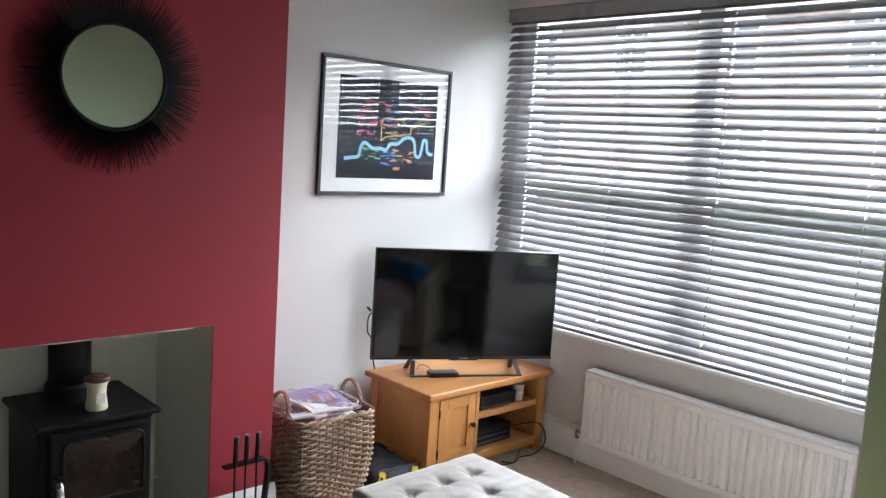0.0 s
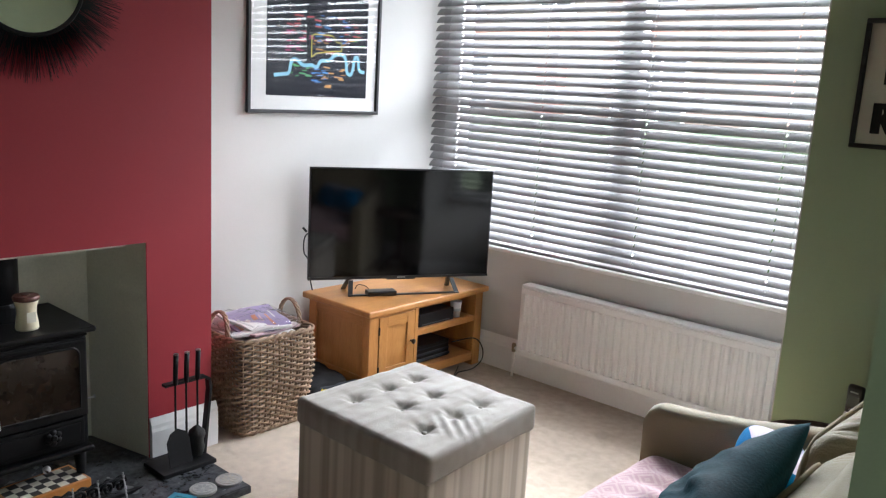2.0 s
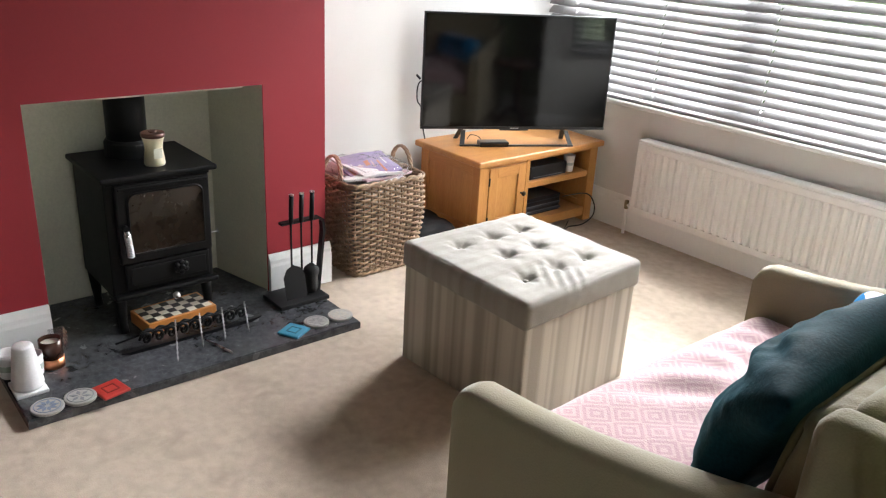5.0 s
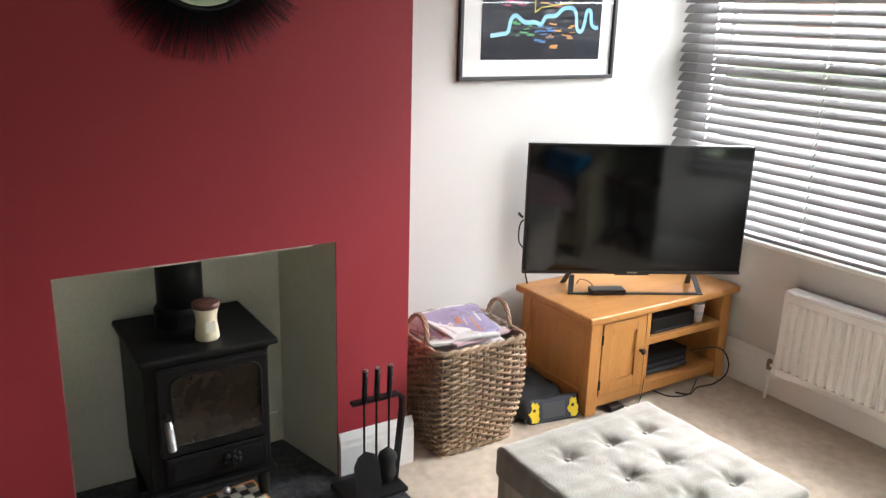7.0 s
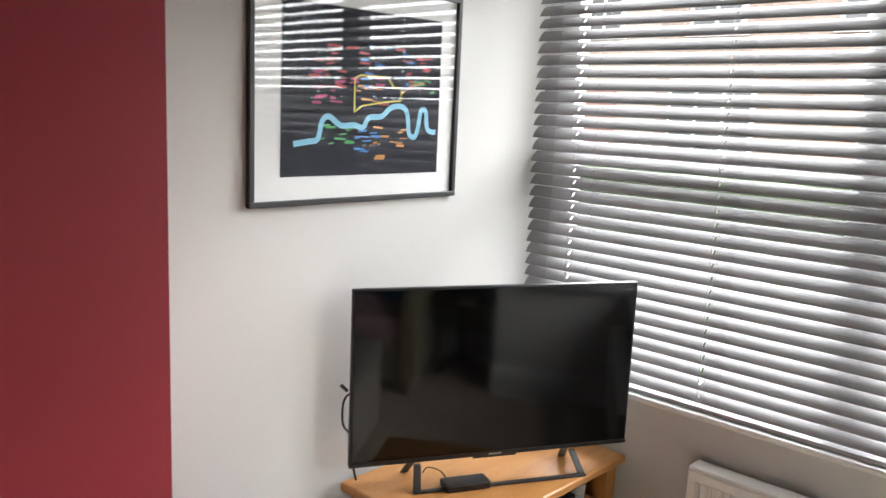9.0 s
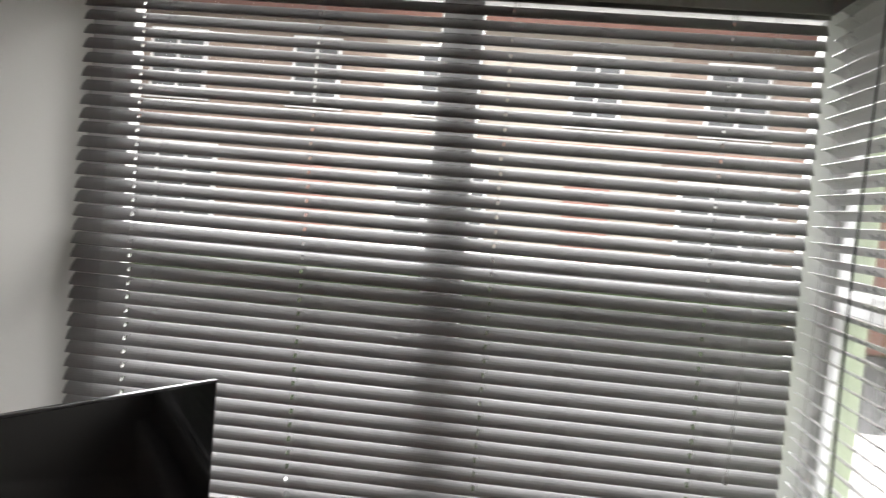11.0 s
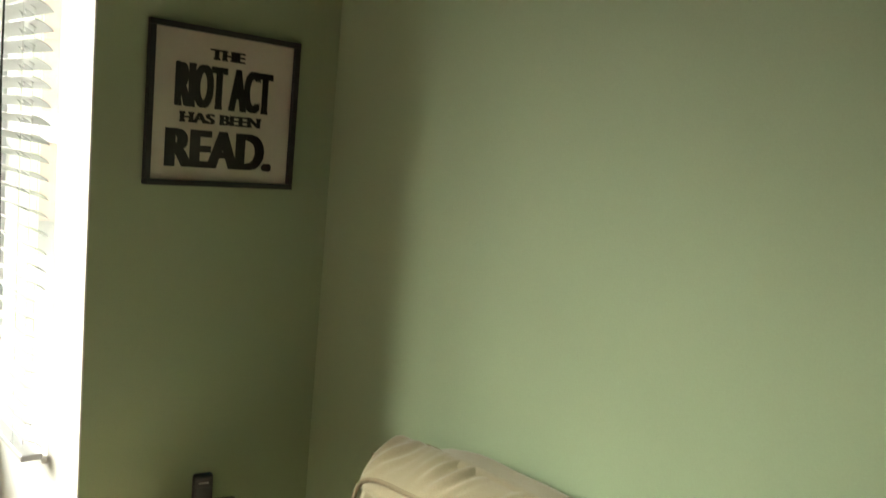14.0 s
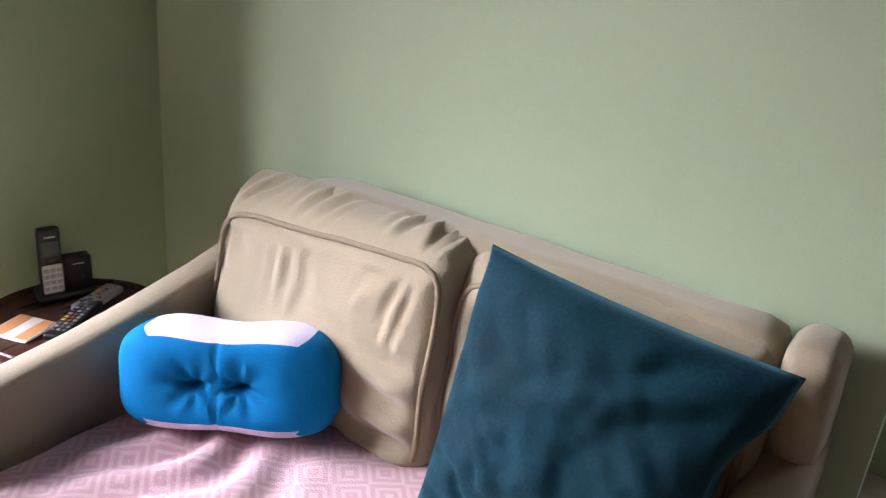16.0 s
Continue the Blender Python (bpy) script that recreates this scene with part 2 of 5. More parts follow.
def part(name, bm, material, parent=None, label="", smooth=False):
    me = bpy.data.meshes.new(name)
    bm.normal_update()
    bm.to_mesh(me)
    bm.free()
    if material:
        me.materials.append(material)
    if smooth:
        for p in me.polygons:
            p.use_smooth = True
    return put(name, me, parent, label)


def put(name, me, parent=None, label="", m=None):
    ob = new(name, me)
    if parent is not None:
        ob.parent = parent
        if parent.name in INV:
            ob.matrix_parent_inverse = INV[parent.name]
    if m is not None:
        ob.matrix_basis = m
    return tagged(ob, label)


def structure(name, bm, material, label, category):
    return tagged(part(name, bm, material), label, category, "", "structure")


def bx(bm, x0, x1, y0, y1, z0, z1, bevel=0.0, seg=2):
    r = bmesh.ops.create_cube(bm, size=1.0, matrix=Matrix.Translation(((x0 + x1) / 2, (y0 + y1) / 2, (z0 + z1) / 2)) @ Matrix.Diagonal((x1 - x0, y1 - y0, z1 - z0, 1)))
    if bevel:
        edges = list({e for v in r["verts"] for e in v.link_edges})
        bmesh.ops.bevel(bm, geom=edges, offset=bevel, segments=seg, affect="EDGES", profile=0.5)
    return bm


def box(x0, x1, y0, y1, z0, z1, bevel=0.0, seg=2):
    return bx(bmesh.new(), x0, x1, y0, y1, z0, z1, bevel, seg)


def tube(bm, pts, r, n=8, cap=True, closed=False):
    """A round bar along points; r a number or one radius a point."""
    pts = [Vector(p) for p in pts]
    k = len(pts)
    rings, ref = [], None
    for i, p in enumerate(pts):
        a = pts[(i - 1) % k] if closed or i > 0 else p
        b = pts[(i + 1) % k] if closed or i < k - 1 else p
        d = (b - a).normalized()
        if ref is None:
            ref = d.orthogonal().normalized()
        ref = (ref - d * ref.dot(d)).normalized()
        s = d.cross(ref)
        rad = r[i] if isinstance(r, (list, tuple)) else r
        rings.append([bm.verts.new(p + (ref * math.cos(2 * math.pi * j / n) + s * math.sin(2 * math.pi * j / n)) * rad) for j in range(n)])
    for i in range(k if closed else k - 1):
        a, b = rings[i], rings[(i + 1) % k]
        for j in range(n):
            bm.faces.new((a[j], a[(j + 1) % n], b[(j + 1) % n], b[j]))
    if cap and not closed:
        bm.faces.new(rings[0][::-1])
        bm.faces.new(rings[-1])
    return bm


def lathe(bm, profile, cx, cy, z=0.0, n=28):
    """A turned shape: profile of (radius, height), closed at both ends."""
    rings = [[bm.verts.new((cx + r * math.cos(2 * math.pi * j / n), cy + r * math.sin(2 * math.pi * j / n), z + h)) for j in range(n)] for r, h in profile]
    for a, b in zip(rings, rings[1:]):
        for j in range(n):
            bm.faces.new((a[j], a[(j + 1) % n], b[(j + 1) % n], b[j]))
    bm.faces.new(rings[0][::-1])
    bm.faces.new(rings[-1])
    return bm


def prism(bm, outline, axis, a, b):
    """An outline of (u, v) pushed from a to b along an axis."""
    def at(u, v, w):
        return {"x": (w, u, v), "y": (u, w, v), "z": (u, v, w)}[axis]
    lo, hi = [bm.verts.new(at(u, v, a)) for u, v in outline], [bm.verts.new(at(u, v, b)) for u, v in outline]
    k = len(outline)
    for i in range(k):
        bm.faces.new((lo[i], lo[(i + 1) % k], hi[(i + 1) % k], hi[i]))
    bm.faces.new(lo[::-1])
    bm.faces.new(hi)
    bmesh.ops.recalc_face_normals(bm, faces=bm.faces)
    return bm


def ball(bm, centre, r, seg=12, squash=(1, 1, 1)):
    bmesh.ops.create_uvsphere(bm, u_segments=seg, v_segments=max(6, seg // 2), radius=r, matrix=Matrix.Translation(centre) @ Matrix.Diagonal((*squash, 1)))
    return bm


def soft_box(x0, x1, y0, y1, z0, z1, r=0.04, n=18, puff=0.0, wrinkle=0.0, seed=0.0, freq=14.0, press=None):
    """A stuffed block: rounded, bulging by puff, with creases."""
    bm = bmesh.new()
    bmesh.ops.create_cube(bm, size=2.0)
    bmesh.ops.subdivide_edges(bm, edges=bm.edges[:], cuts=n - 1, use_grid_fill=True)
    h = Vector(((x1 - x0) / 2, (y1 - y0) / 2, (z1 - z0) / 2))
    c = Vector(((x0 + x1) / 2, (y0 + y1) / 2, (z0 + z1) / 2))
    for v in bm.verts:
        u = v.co.copy()
        p = Vector((u.x * h.x, u.y * h.y, u.z * h.z))
        inner = Vector([max(-(a - r), min(a - r, q)) for a, q in zip(h, p)])
        d = p - inner
        if d.length > 1e-6:
            p = inner + d.normalized() * min(r, max(abs(k) for k in d))
        bul = [(1 - u[(i + 1) % 3] ** 2) * (1 - u[(i + 2) % 3] ** 2) for i in range(3)]
        p += Vector([u[i] * abs(u[i]) * bul[i] * puff for i in range(3)])
        if wrinkle:
            q = p * freq + Vector((seed, seed * 1.7, seed * 0.3))
            p += v.normal.normalized() * wrinkle * (noise.noise(q) + 0.6 * noise.noise(q * 2.3)) if v.normal.length else Vector()
        if press:
            p += press(p + c)
        v.co = p + c
    return bm


# ---- the room ----
W_CHIM, W_ALC, N_WALL, N_NIB, E_WALL = -4.13, -4.575, 5.235, 4.5, -1.6
BAY_E, SILL, HEAD, CEILZ = -2.245, 0.665, 2.37, 2.5
FP0, FP1, FPZ, FP_BACK = 2.436, 3.27, 0.872, -4.46
CH0, CH1 = 2.1, 3.542
S_WALL, HALL_E = -3.4, -0.45
D0, D1 = 1.7, 2.76

structure("floor", box(-4.8, HALL_E + 0.1, S_WALL - 0.2, 5.5, -0.12, 0.0), CARPET, "pale beige wool pile carpet fitted wall to wall", "carpet")
structure("ceiling", box(-4.8, HALL_E + 0.1, S_WALL - 0.2, 5.6, CEILZ, CEILZ + 0.1), CEIL, "plain plaster ceiling, unseen, darkened to cut bounced light", "ceiling")

bm = bmesh.new()
bx(bm, W_ALC - 0.2, W_ALC, CH1, 5.6, 0, CEILZ)
structure("wall_west_alcove", bm, WHITE, "white painted alcove wall beside the chimney breast", "wall")
# out of view; red is chosen here to lower the bounce, not known paint
structure("wall_west_south", box(W_ALC - 0.2, W_ALC, S_WALL - 0.2, CH0, 0, CEILZ), RED, "unseen wall beside the chimney breast, coloured red to cut bounced light", "wall")

# chimney breast: two piers, a lintel, and the recess behind them
bm = bmesh.new()
prism(bm, [(W_CHIM, CH0), (W_CHIM, FP0), (FP_BACK, FP0 - 0.006), (FP_BACK, CH0)], "z", 0, FPZ)
prism(bm, [(W_CHIM, FP1), (W_CHIM, CH1), (FP_BACK, CH1), (FP_BACK, FP1 - 0.068)], "z", 0, FPZ)
bx(bm, FP_BACK, W_CHIM, CH0, CH1, FPZ, CEILZ)
bx(bm, W_ALC - 0.2, FP_BACK, CH0, CH1, 0, CEILZ)
structure("chimney_breast", bm, RED, "chimney breast painted deep crimson red", "chimney breast")
lining = thing("fireplace_lining", (W_CHIM, 2.85, 0.03), "grey-green plastered lining of the fireplace recess", "fireplace", kind="structure")
part("side_lining", prism(bmesh.new(), [(W_CHIM - 0.004, FP0 + 0.001), (W_CHIM - 0.004, FP0 + 0.0022), (FP_BACK + 0.006, FP0 + 0.001), (FP_BACK + 0.002, FP0 - 0.005)], "z", 0.0, FPZ - 0.001), NICHE, lining)
part("side_lining", prism(bmesh.new(), [(W_CHIM - 0.004, FP1 - 0.0022), (W_CHIM - 0.004, FP1 - 0.001), (FP_BACK + 0.002, FP1 - 0.067), (FP_BACK + 0.006, FP1 - 0.075)], "z", 0.0, FPZ - 0.001), NICHE, lining)
part("back_lining", box(FP_BACK + 0.002, FP_BACK + 0.006, FP0 + 0.0, FP1 - 0.074, 0.0, FPZ - 0.001), NICHE, lining)
part("top_lining", box(FP_BACK + 0.006, W_CHIM - 0.004, FP0 + 0.004, FP1 - 0.078, FPZ - 0.006, FPZ - 0.001), NICHE, lining)

# window wall: below the sill, and above the head
bm = bmesh.new()
bx(bm, W_ALC, BAY_E + 0.12, N_WALL, N_WALL + 0.25, 0, SILL - 0.02)
bx(bm, W_ALC, BAY_E + 0.12, N_WALL, N_WALL + 0.25, HEAD, CEILZ)
structure("wall_north_bay", bm, WHITE, "white painted wall under and over the bay window", "wall")
bm = bmesh.new()
bx(bm, BAY_E, BAY_E + 0.12, 4.72, N_WALL, 0, SILL - 0.02)
bx(bm, BAY_E, BAY_E + 0.12, 4.72, N_WALL, HEAD, CEILZ)
structure("wall_bay_return", bm, WHITE, "white painted return wall of the bay", "wall")
bm = bmesh.new()
bx(bm, BAY_E + 0.004, E_WALL, N_NIB, 4.72, 0, CEILZ)
structure("wall_north_nib", bm, GREEN, "sage green painted wall beside the bay", "wall")
structure("trim_bay_reveal", box(BAY_E, BAY_E + 0.004, N_NIB, 4.72, 0, CEILZ), WHITE, "white painted reveal at the edge of the bay", "trim")
bm = bmesh.new()
bx(bm, E_WALL, E_WALL + 0.1, D1, 4.72, 0, CEILZ)
bx(bm, E_WALL, E_WALL + 0.1, D0, D1, 2.05, CEILZ)
bx(bm, E_WALL, E_WALL + 0.1, S_WALL, D0, 0, CEILZ)
structure("wall_east", bm, GREEN, "sage green painted wall behind the sofa", "wall")
# added closing wall behind the camera, far off and dark to weaken bounced light
structure("wall_south", box(-4.8, HALL_E + 0.1, S_WALL - 0.2, S_WALL, 0, CEILZ), RED, "unseen closing wall, coloured deep red to cut bounced light", "wall")
bm = bmesh.new()
bx(bm, HALL_E, HALL_E + 0.1, S_WALL, 1.8, 0, CEILZ)
bx(bm, HALL_E, HALL_E + 0.1, 2.6, 4.72, 0, CEILZ)
# the gap left between these pieces is made for the added hall lamp
bx(bm, HALL_E, HALL_E + 0.1, 1.8, 2.6, 0, 0.9)
bx(bm, HALL_E, HALL_E + 0.1, 1.8, 2.6, 2.1, CEILZ)
bx(bm, E_WALL + 0.1, HALL_E, 4.6, 4.72, 0, CEILZ)
structure("wall_hall", bm, GREEN, "plain sage green painted hallway wall", "wall")

# skirting boards: a flat board with a stepped, rounded top
SK = [(0, 0), (0.02, 0), (0.02, 0.13), (0.016, 0.142), (0.016, 0.156), (0.009, 0.172), (0.004, 0.183), (0, 0.183)]


def skirting(name, axis, face, a, b, sign, label="white gloss painted moulded skirting board"):
    bm = bmesh.new()
    prism(bm, [(face + sign * u, v) for u, v in SK], axis, a, b)
    return structure(name, bm, GLOSS, label, "skirting board")


skirting("baseboard_chimney_right", "y", W_CHIM, FP1 + 0.002, CH1 + 0.02, 1)
skirting("baseboard_chimney_left", "y", W_CHIM, CH0, FP0 - 0.002, 1)
skirting("baseboard_chimney_side", "x", CH1, W_ALC + 0.02, W_CHIM - 0.001, 1)
skirting("baseboard_alcove", "y", W_ALC, CH1, N_WALL, 1)
skirting("baseboard_bay", "x", N_WALL, W_ALC + 0.021, BAY_E - 0.021, -1)
skirting("baseboard_bay_return", "y", BAY_E, N_NIB, N_WALL, -1)
skirting("baseboard_nib", "x", N_NIB, BAY_E, E_WALL - 0.021, -1)
skirting("baseboard_east", "y", E_WALL, D1, N_NIB, -1)

# sills
bm = box(W_ALC, BAY_E + 0.08, N_WALL - 0.012, N_WALL + 0.07, SILL - 0.022, SILL, 0.006)
structure("sill_front", bm, GLOSS, "white painted window board of the bay", "window sill")
bm = box(BAY_E - 0.012, BAY_E + 0.07, 4.721, N_WALL - 0.014, SILL - 0.022, SILL, 0.006)
structure("sill_side", bm, GLOSS, "white painted window board of the bay's side light", "window sill")


# ---- windows ----
def window(name, label, axis, face, a, b, mullions, wide, transom=(1.45, 1.522)):
    """Casement window in the plane y = face or x = face from a to b."""
    w = thing(name, (0, 0, 0), label, "window", kind="structure")

    def bar(u0, u1, z0, z1, d0=0.0, d1=0.07):
        return box(u0, u1, face + d0, face + d1, z0, z1, 0.006) if axis == "y" else box(face + d0, face + d1, u0, u1, z0, z1, 0.006)
    f = bar(a, a + wide[0], SILL, HEAD)
    part("frame_jamb", f, UPVC, w)
    part("frame_jamb", bar(b - wide[1], b, SILL, HEAD), UPVC, w)
    part("frame_head", bar(a + wide[0], b - wide[1], HEAD - 0.07, HEAD), UPVC, w)
    part("frame_sill", bar(a + wide[0], b - wide[1], SILL, SILL + 0.07), UPVC, w)
    edges = [a + wide[0]]
    for c, half in mullions:
        part("mullion", bar(c - half, c + half, SILL + 0.07, HEAD - 0.07), UPVC, w)
        edges += [c - half, c + half]
    edges.append(b - wide[1])
    for u0, u1 in zip(edges[::2], edges[1::2]):
        part("transom", bar(u0, u1, *transom), UPVC, w)
        for z0, z1 in ((SILL + 0.07, transom[0]), (transom[1], HEAD - 0.07)):
            g = part("pane", bar(u0, u1, z0, z1, 0.03, 0.036), PANE, w)
            g.visible_shadow = False
    return w


window("window_1", "white framed bay window with a broad centre mullion and transom", "y", N_WALL + 0.09, W_ALC, BAY_E + 0.1, [(-3.38, 0.065)], (0.14, 0.16))
window("window_2", "narrow white framed side window of the bay", "x", BAY_E + 0.04, 4.72, N_WALL + 0.08, [], (0.04, 0.1))


# ---- slatted blinds ----
def slat_mesh(length, tilt, cords, width=0.05):
    """One bowed slat along x, its inner (-y) edge low, with a slot for each ladder cord."""
    bm = bmesh.new()
    c, s = math.cos(tilt), math.sin(tilt)

    def strip_of(u0, u1, x0, x1, n):
        prof = [(u0 + (u1 - u0) * i / n, 0.0045 * (1 - (2 * (u0 + (u1 - u0) * i / n) / width) ** 2)) for i in range(n + 1)]
        outline = prof + [(u, h - 0.0022) for u, h in reversed(prof)]
        prism(bm, [(u * c - h * s, u * s + h * c) for u, h in outline], "x", x0, x1)
    x = -length / 2
    for q in sorted(cords):
        strip_of(-width / 2, width / 2, x, q - 0.0035, 6)
        strip_of(-width / 2, -0.009, q - 0.0035, q + 0.0035, 2)
        strip_of(0.009, width / 2, q - 0.0035, q + 0.0035, 2)
        x = q + 0.0035
    strip_of(-width / 2, width / 2, x, length / 2, 6)
    me = bpy.data.meshes.new("slat")
    bm.to_mesh(me)
    bm.free()
    me.materials.append(SLATM)
    return me


def blind(name, label, length, m, tilt, cords, pitch=0.0442, top=HEAD - 0.005, bottom=SILL + 0.012):
    b = thing(name, (0, 0, 0), label, "window blind", m=m)
    part("headrail", box(-length / 2, length / 2, -0.027, 0.027, top - 0.05, top, 0.004), SLATM, b)
    part("valance", box(-length / 2, length / 2, -0.034, -0.028, top - 0.07, top, 0.002), SLATM, b)
    part("bottom_rail", box(-length / 2, length / 2, -0.026, 0.026, bottom - 0.011, bottom + 0.006, 0.004), SLATM, b)
    me = slat_mesh(length, tilt, cords)
    z, i = bottom + 0.035, 0
    while z < top - 0.06:
        put("slat", me, b, m=pose(random.uniform(-0.0015, 0.0015), 0, z, random.uniform(-1.2, 1.2), random.uniform(-0.06, 0.06), 0))
        z += pitch
    for c in cords:
        bm = bmesh.new()
        for dy in (-0.021, 0.021):
            tube(bm, [(c, dy, bottom), (c, dy, top - 0.06)], 0.001, 5)
        tube(bm, [(c + 0.012, 0, bottom), (c + 0.012, 0, top - 0.06)], 0.0008, 5)
        part("ladder_cord", bm, CORD, b)
    return b


TILT_F = radians(47)
FL = 2.245
front = blind("venetian_blind", "wide grey slatted venetian blind hanging half closed in the bay", FL, pose((-4.565 - 4.565 + FL) / 2, N_WALL + 0.033, 0), TILT_F, (-0.93, -0.37, 0.22, 0.86))
SL = 0.54
side = blind("venetian_blind", "narrow grey slatted venetian blind over the side light", SL, pose(BAY_E - 0.042, 4.971, 0, 0, 0, -90), radians(-28), (-0.18, 0.18))
bm = bmesh.new()
for dx in (0.0, 0.012):
    tube(bm, [(0.965 + dx, -0.05, 2.28), (0.968 + dx, -0.06, 1.6), (0.955 + dx * 0.4, -0.055, 0.95)], 0.0011, 6)
part("pull_cord", bm, CORD, front, "thin hanging pull cord")
part("cord_tassel", lathe(bmesh.new(), [(0.002, 0.03), (0.006, 0.024), (0.007, 0.004), (0.004, 0.0)], 0.957, -0.055, 0.92, 10), CORD, front, smooth=True)
bm = bmesh.new()
tube(bm, [(0.12, -0.04, 2.28), (0.115, -0.05, 1.6), (0.12, -0.045, 1.0)], 0.003, 6)
part("tilt_cord", bm, BLACK, side, "dark hanging cord")

# ---- outside ----
tagged(part("ground", box(-400, 400, 5.6, 900, -0.6, -0.55), ROAD), "grey asphalt street outside the bay", "road", "", "structure")
tagged(part("pavement", box(-60, 60, 5.6, 12.0, -0.549, -0.45), PAVE), "pale paved front garden and pavement", "pavement", "", "structure")


def house(cx, material, label):
    h = thing("terraced_house", (cx, 19, -0.55), label, "house", "houses across the street")
    w = 5.6
    part("wall", box(cx - w / 2, cx + w / 2, 19, 26, -0.55, 5.2), material, h)
    bm = bmesh.new()
    prism(bm, [(18.7, 5.2), (26.3, 5.2), (22.5, 8.2)], "x", cx - w / 2, cx + w / 2)
    part("roof", bm, ROOFT, h, "brown tiled pitched roof")
    dark = plain("far_window_glass", (0.12, 0.125, 0.13), 0.2)
    for x, z, ww, hh in ((-1.5, 0.75, 1.9, 1.75), (-1.5, 3.45, 1.2, 1.35), (1.4, 3.45, 1.0, 1.35)):
        f = part("window", box(cx + x - ww / 2, cx + x + ww / 2, 18.93, 19.05, z, z + hh), UPVC, h)
        lights = 3 if ww > 1.5 else 2
        step = (ww - 0.08) / lights
        for k in range(lights):
            x0 = cx + x - ww / 2 + 0.04 + k * step
            part("pane", box(x0 + 0.04, x0 + step - 0.04, 18.91, 18.929, z + 0.08, z + hh - 0.5), dark, f)
            part("pane", box(x0 + 0.04, x0 + step - 0.04, 18.91, 18.929, z + hh - 0.42, z + hh - 0.08), dark, f)
        part("window_sill", box(cx + x - ww / 2 - 0.08, cx + x + ww / 2 + 0.08, 18.85, 18.99, z - 0.09, z - 0.001), UPVC, h)
    part("string_course", box(cx - w / 2, cx + w / 2, 18.96, 19.0, 2.84, 3.06), FARRED, h, "red brick band between the storeys")
    part("gutter", box(cx - w / 2, cx + w / 2, 18.6, 18.7, 5.1, 5.2), dark, h)
    part("chimney", box(cx + w / 2 - 0.9, cx + w / 2 - 0.1, 22.1, 22.9, 7.4, 9.2), FARRED, h)
    part("door", box(cx + 0.95, cx + 1.85, 18.95, 19.05, -0.5, 2.3), plain("far_door_paint", (0.3, 0.16, 0.13)), h)
    return h


for i, hx in enumerate((-20.2, -14.6, -9.0, -3.4, 2.2, 7.8)):
    house(hx, RENDERW if i % 2 else BRICK, "pale rendered terraced house across the street" if i % 2 else "red brick terraced house across the street")
bm = soft_box(-16, -1.2, 8.6, 9.4, -0.5, 1.25, 0.16, 40, 0, 0.11, 3, 2.2)
tagged(part("hedge", bm, HEDGE, smooth=True), "clipped dark green front garden hedge", "hedge", "", "stuff")

# ---- radiator under the bay ----
rad = thing("radiator", (-3.12, 5.18, 0.1), "white enamelled ribbed panel radiator under the bay window", "radiator")
RX0, RX1, RZ0, RZ1, RY = -3.765, -2.465, 0.135, 0.515, 5.142
bm = bmesh.new()
pitch, outline = 0.0403, []
x = RX0 + 0.03
while x < RX1 - 0.055:
    outline += [(x, RY + 0.014), (x + 0.004, RY + 0.013), (x + 0.009, RY + 0.003), (x + 0.013, RY), (x + 0.026, RY), (x + 0.03, RY + 0.003), (x + 0.035, RY + 0.013)]
    x += pitch
outline = [(RX0, RY + 0.004), (RX0 + 0.022, RY + 0.004)] + outline + [(RX1 - 0.02, RY + 0.004), (RX1, RY + 0.004), (RX1, RY + 0.03), (RX0, RY + 0.03)]
prism(bm, outline, "z", RZ0 + 0.035, RZ1 - 0.045)
part("panel", bm, RADW, rad)
part("top_band", box(RX0, RX1, RY, RY + 0.03, RZ1 - 0.046, RZ1 - 0.01, 0.006), RADW, rad)
part("bottom_band", box(RX0, RX1, RY, RY + 0.03, RZ0, RZ0 + 0.036, 0.006), RADW, rad)
part("top_grille", box(RX0 - 0.004, RX1 + 0.004, RY + 0.002, RY + 0.075, RZ1 - 0.011, RZ1 + 0.004, 0.005), RADW, rad)
for x0 in (RX0 - 0.006, RX1):
    part("end_panel", box(x0, x0 + 0.006, RY + 0.004, RY + 0.075, RZ0 + 0.01, RZ1 - 0.012, 0.002), RADW, rad)
for x0 in (RX0 + 0.15, RX1 - 0.15):
    part("bracket", box(x0 - 0.02, x0 + 0.02, RY + 0.03, N_WALL - 0.001, RZ0 + 0.04, RZ1 - 0.06), RADW, rad)
bm = bmesh.new()
tube(bm, [(RX0 - 0.045, RY + 0.03, 0.0), (RX0 - 0.045, RY + 0.03, 0.14)], 0.0075, 10)
tube(bm, [(RX0 - 0.05, RY + 0.03, 0.16), (RX0, RY + 0.03, 0.16)], 0.009, 10)
part("pipe", bm, RADW, rad, smooth=True)
bm = lathe(bmesh.new(), [(0.011, 0), (0.012, 0.02), (0.012, 0.035), (0.009, 0.045)], RX0 - 0.045, RY + 0.03, 0.138, 14)
part("valve", bm, plain("tarnished_brass", (0.3, 0.24, 0.15), 0.35, 0.9), rad, "tarnished metal valve", True)

# ---- framed print in the alcove ----
pic = thing("framed_print", (-4.57, 4.41, 1.33), "framed dark map print with a pale blue river, behind glass", "picture")
PY0, PY1, PZ0, PZ1, PX = 4.0, 4.818, 1.33, 1.983, W_ALC
bm = bmesh.new()
fw, fd = 0.016, 0.022
FRAMEB = plain("black_picture_frame", (0.02, 0.02, 0.021), 0.4)
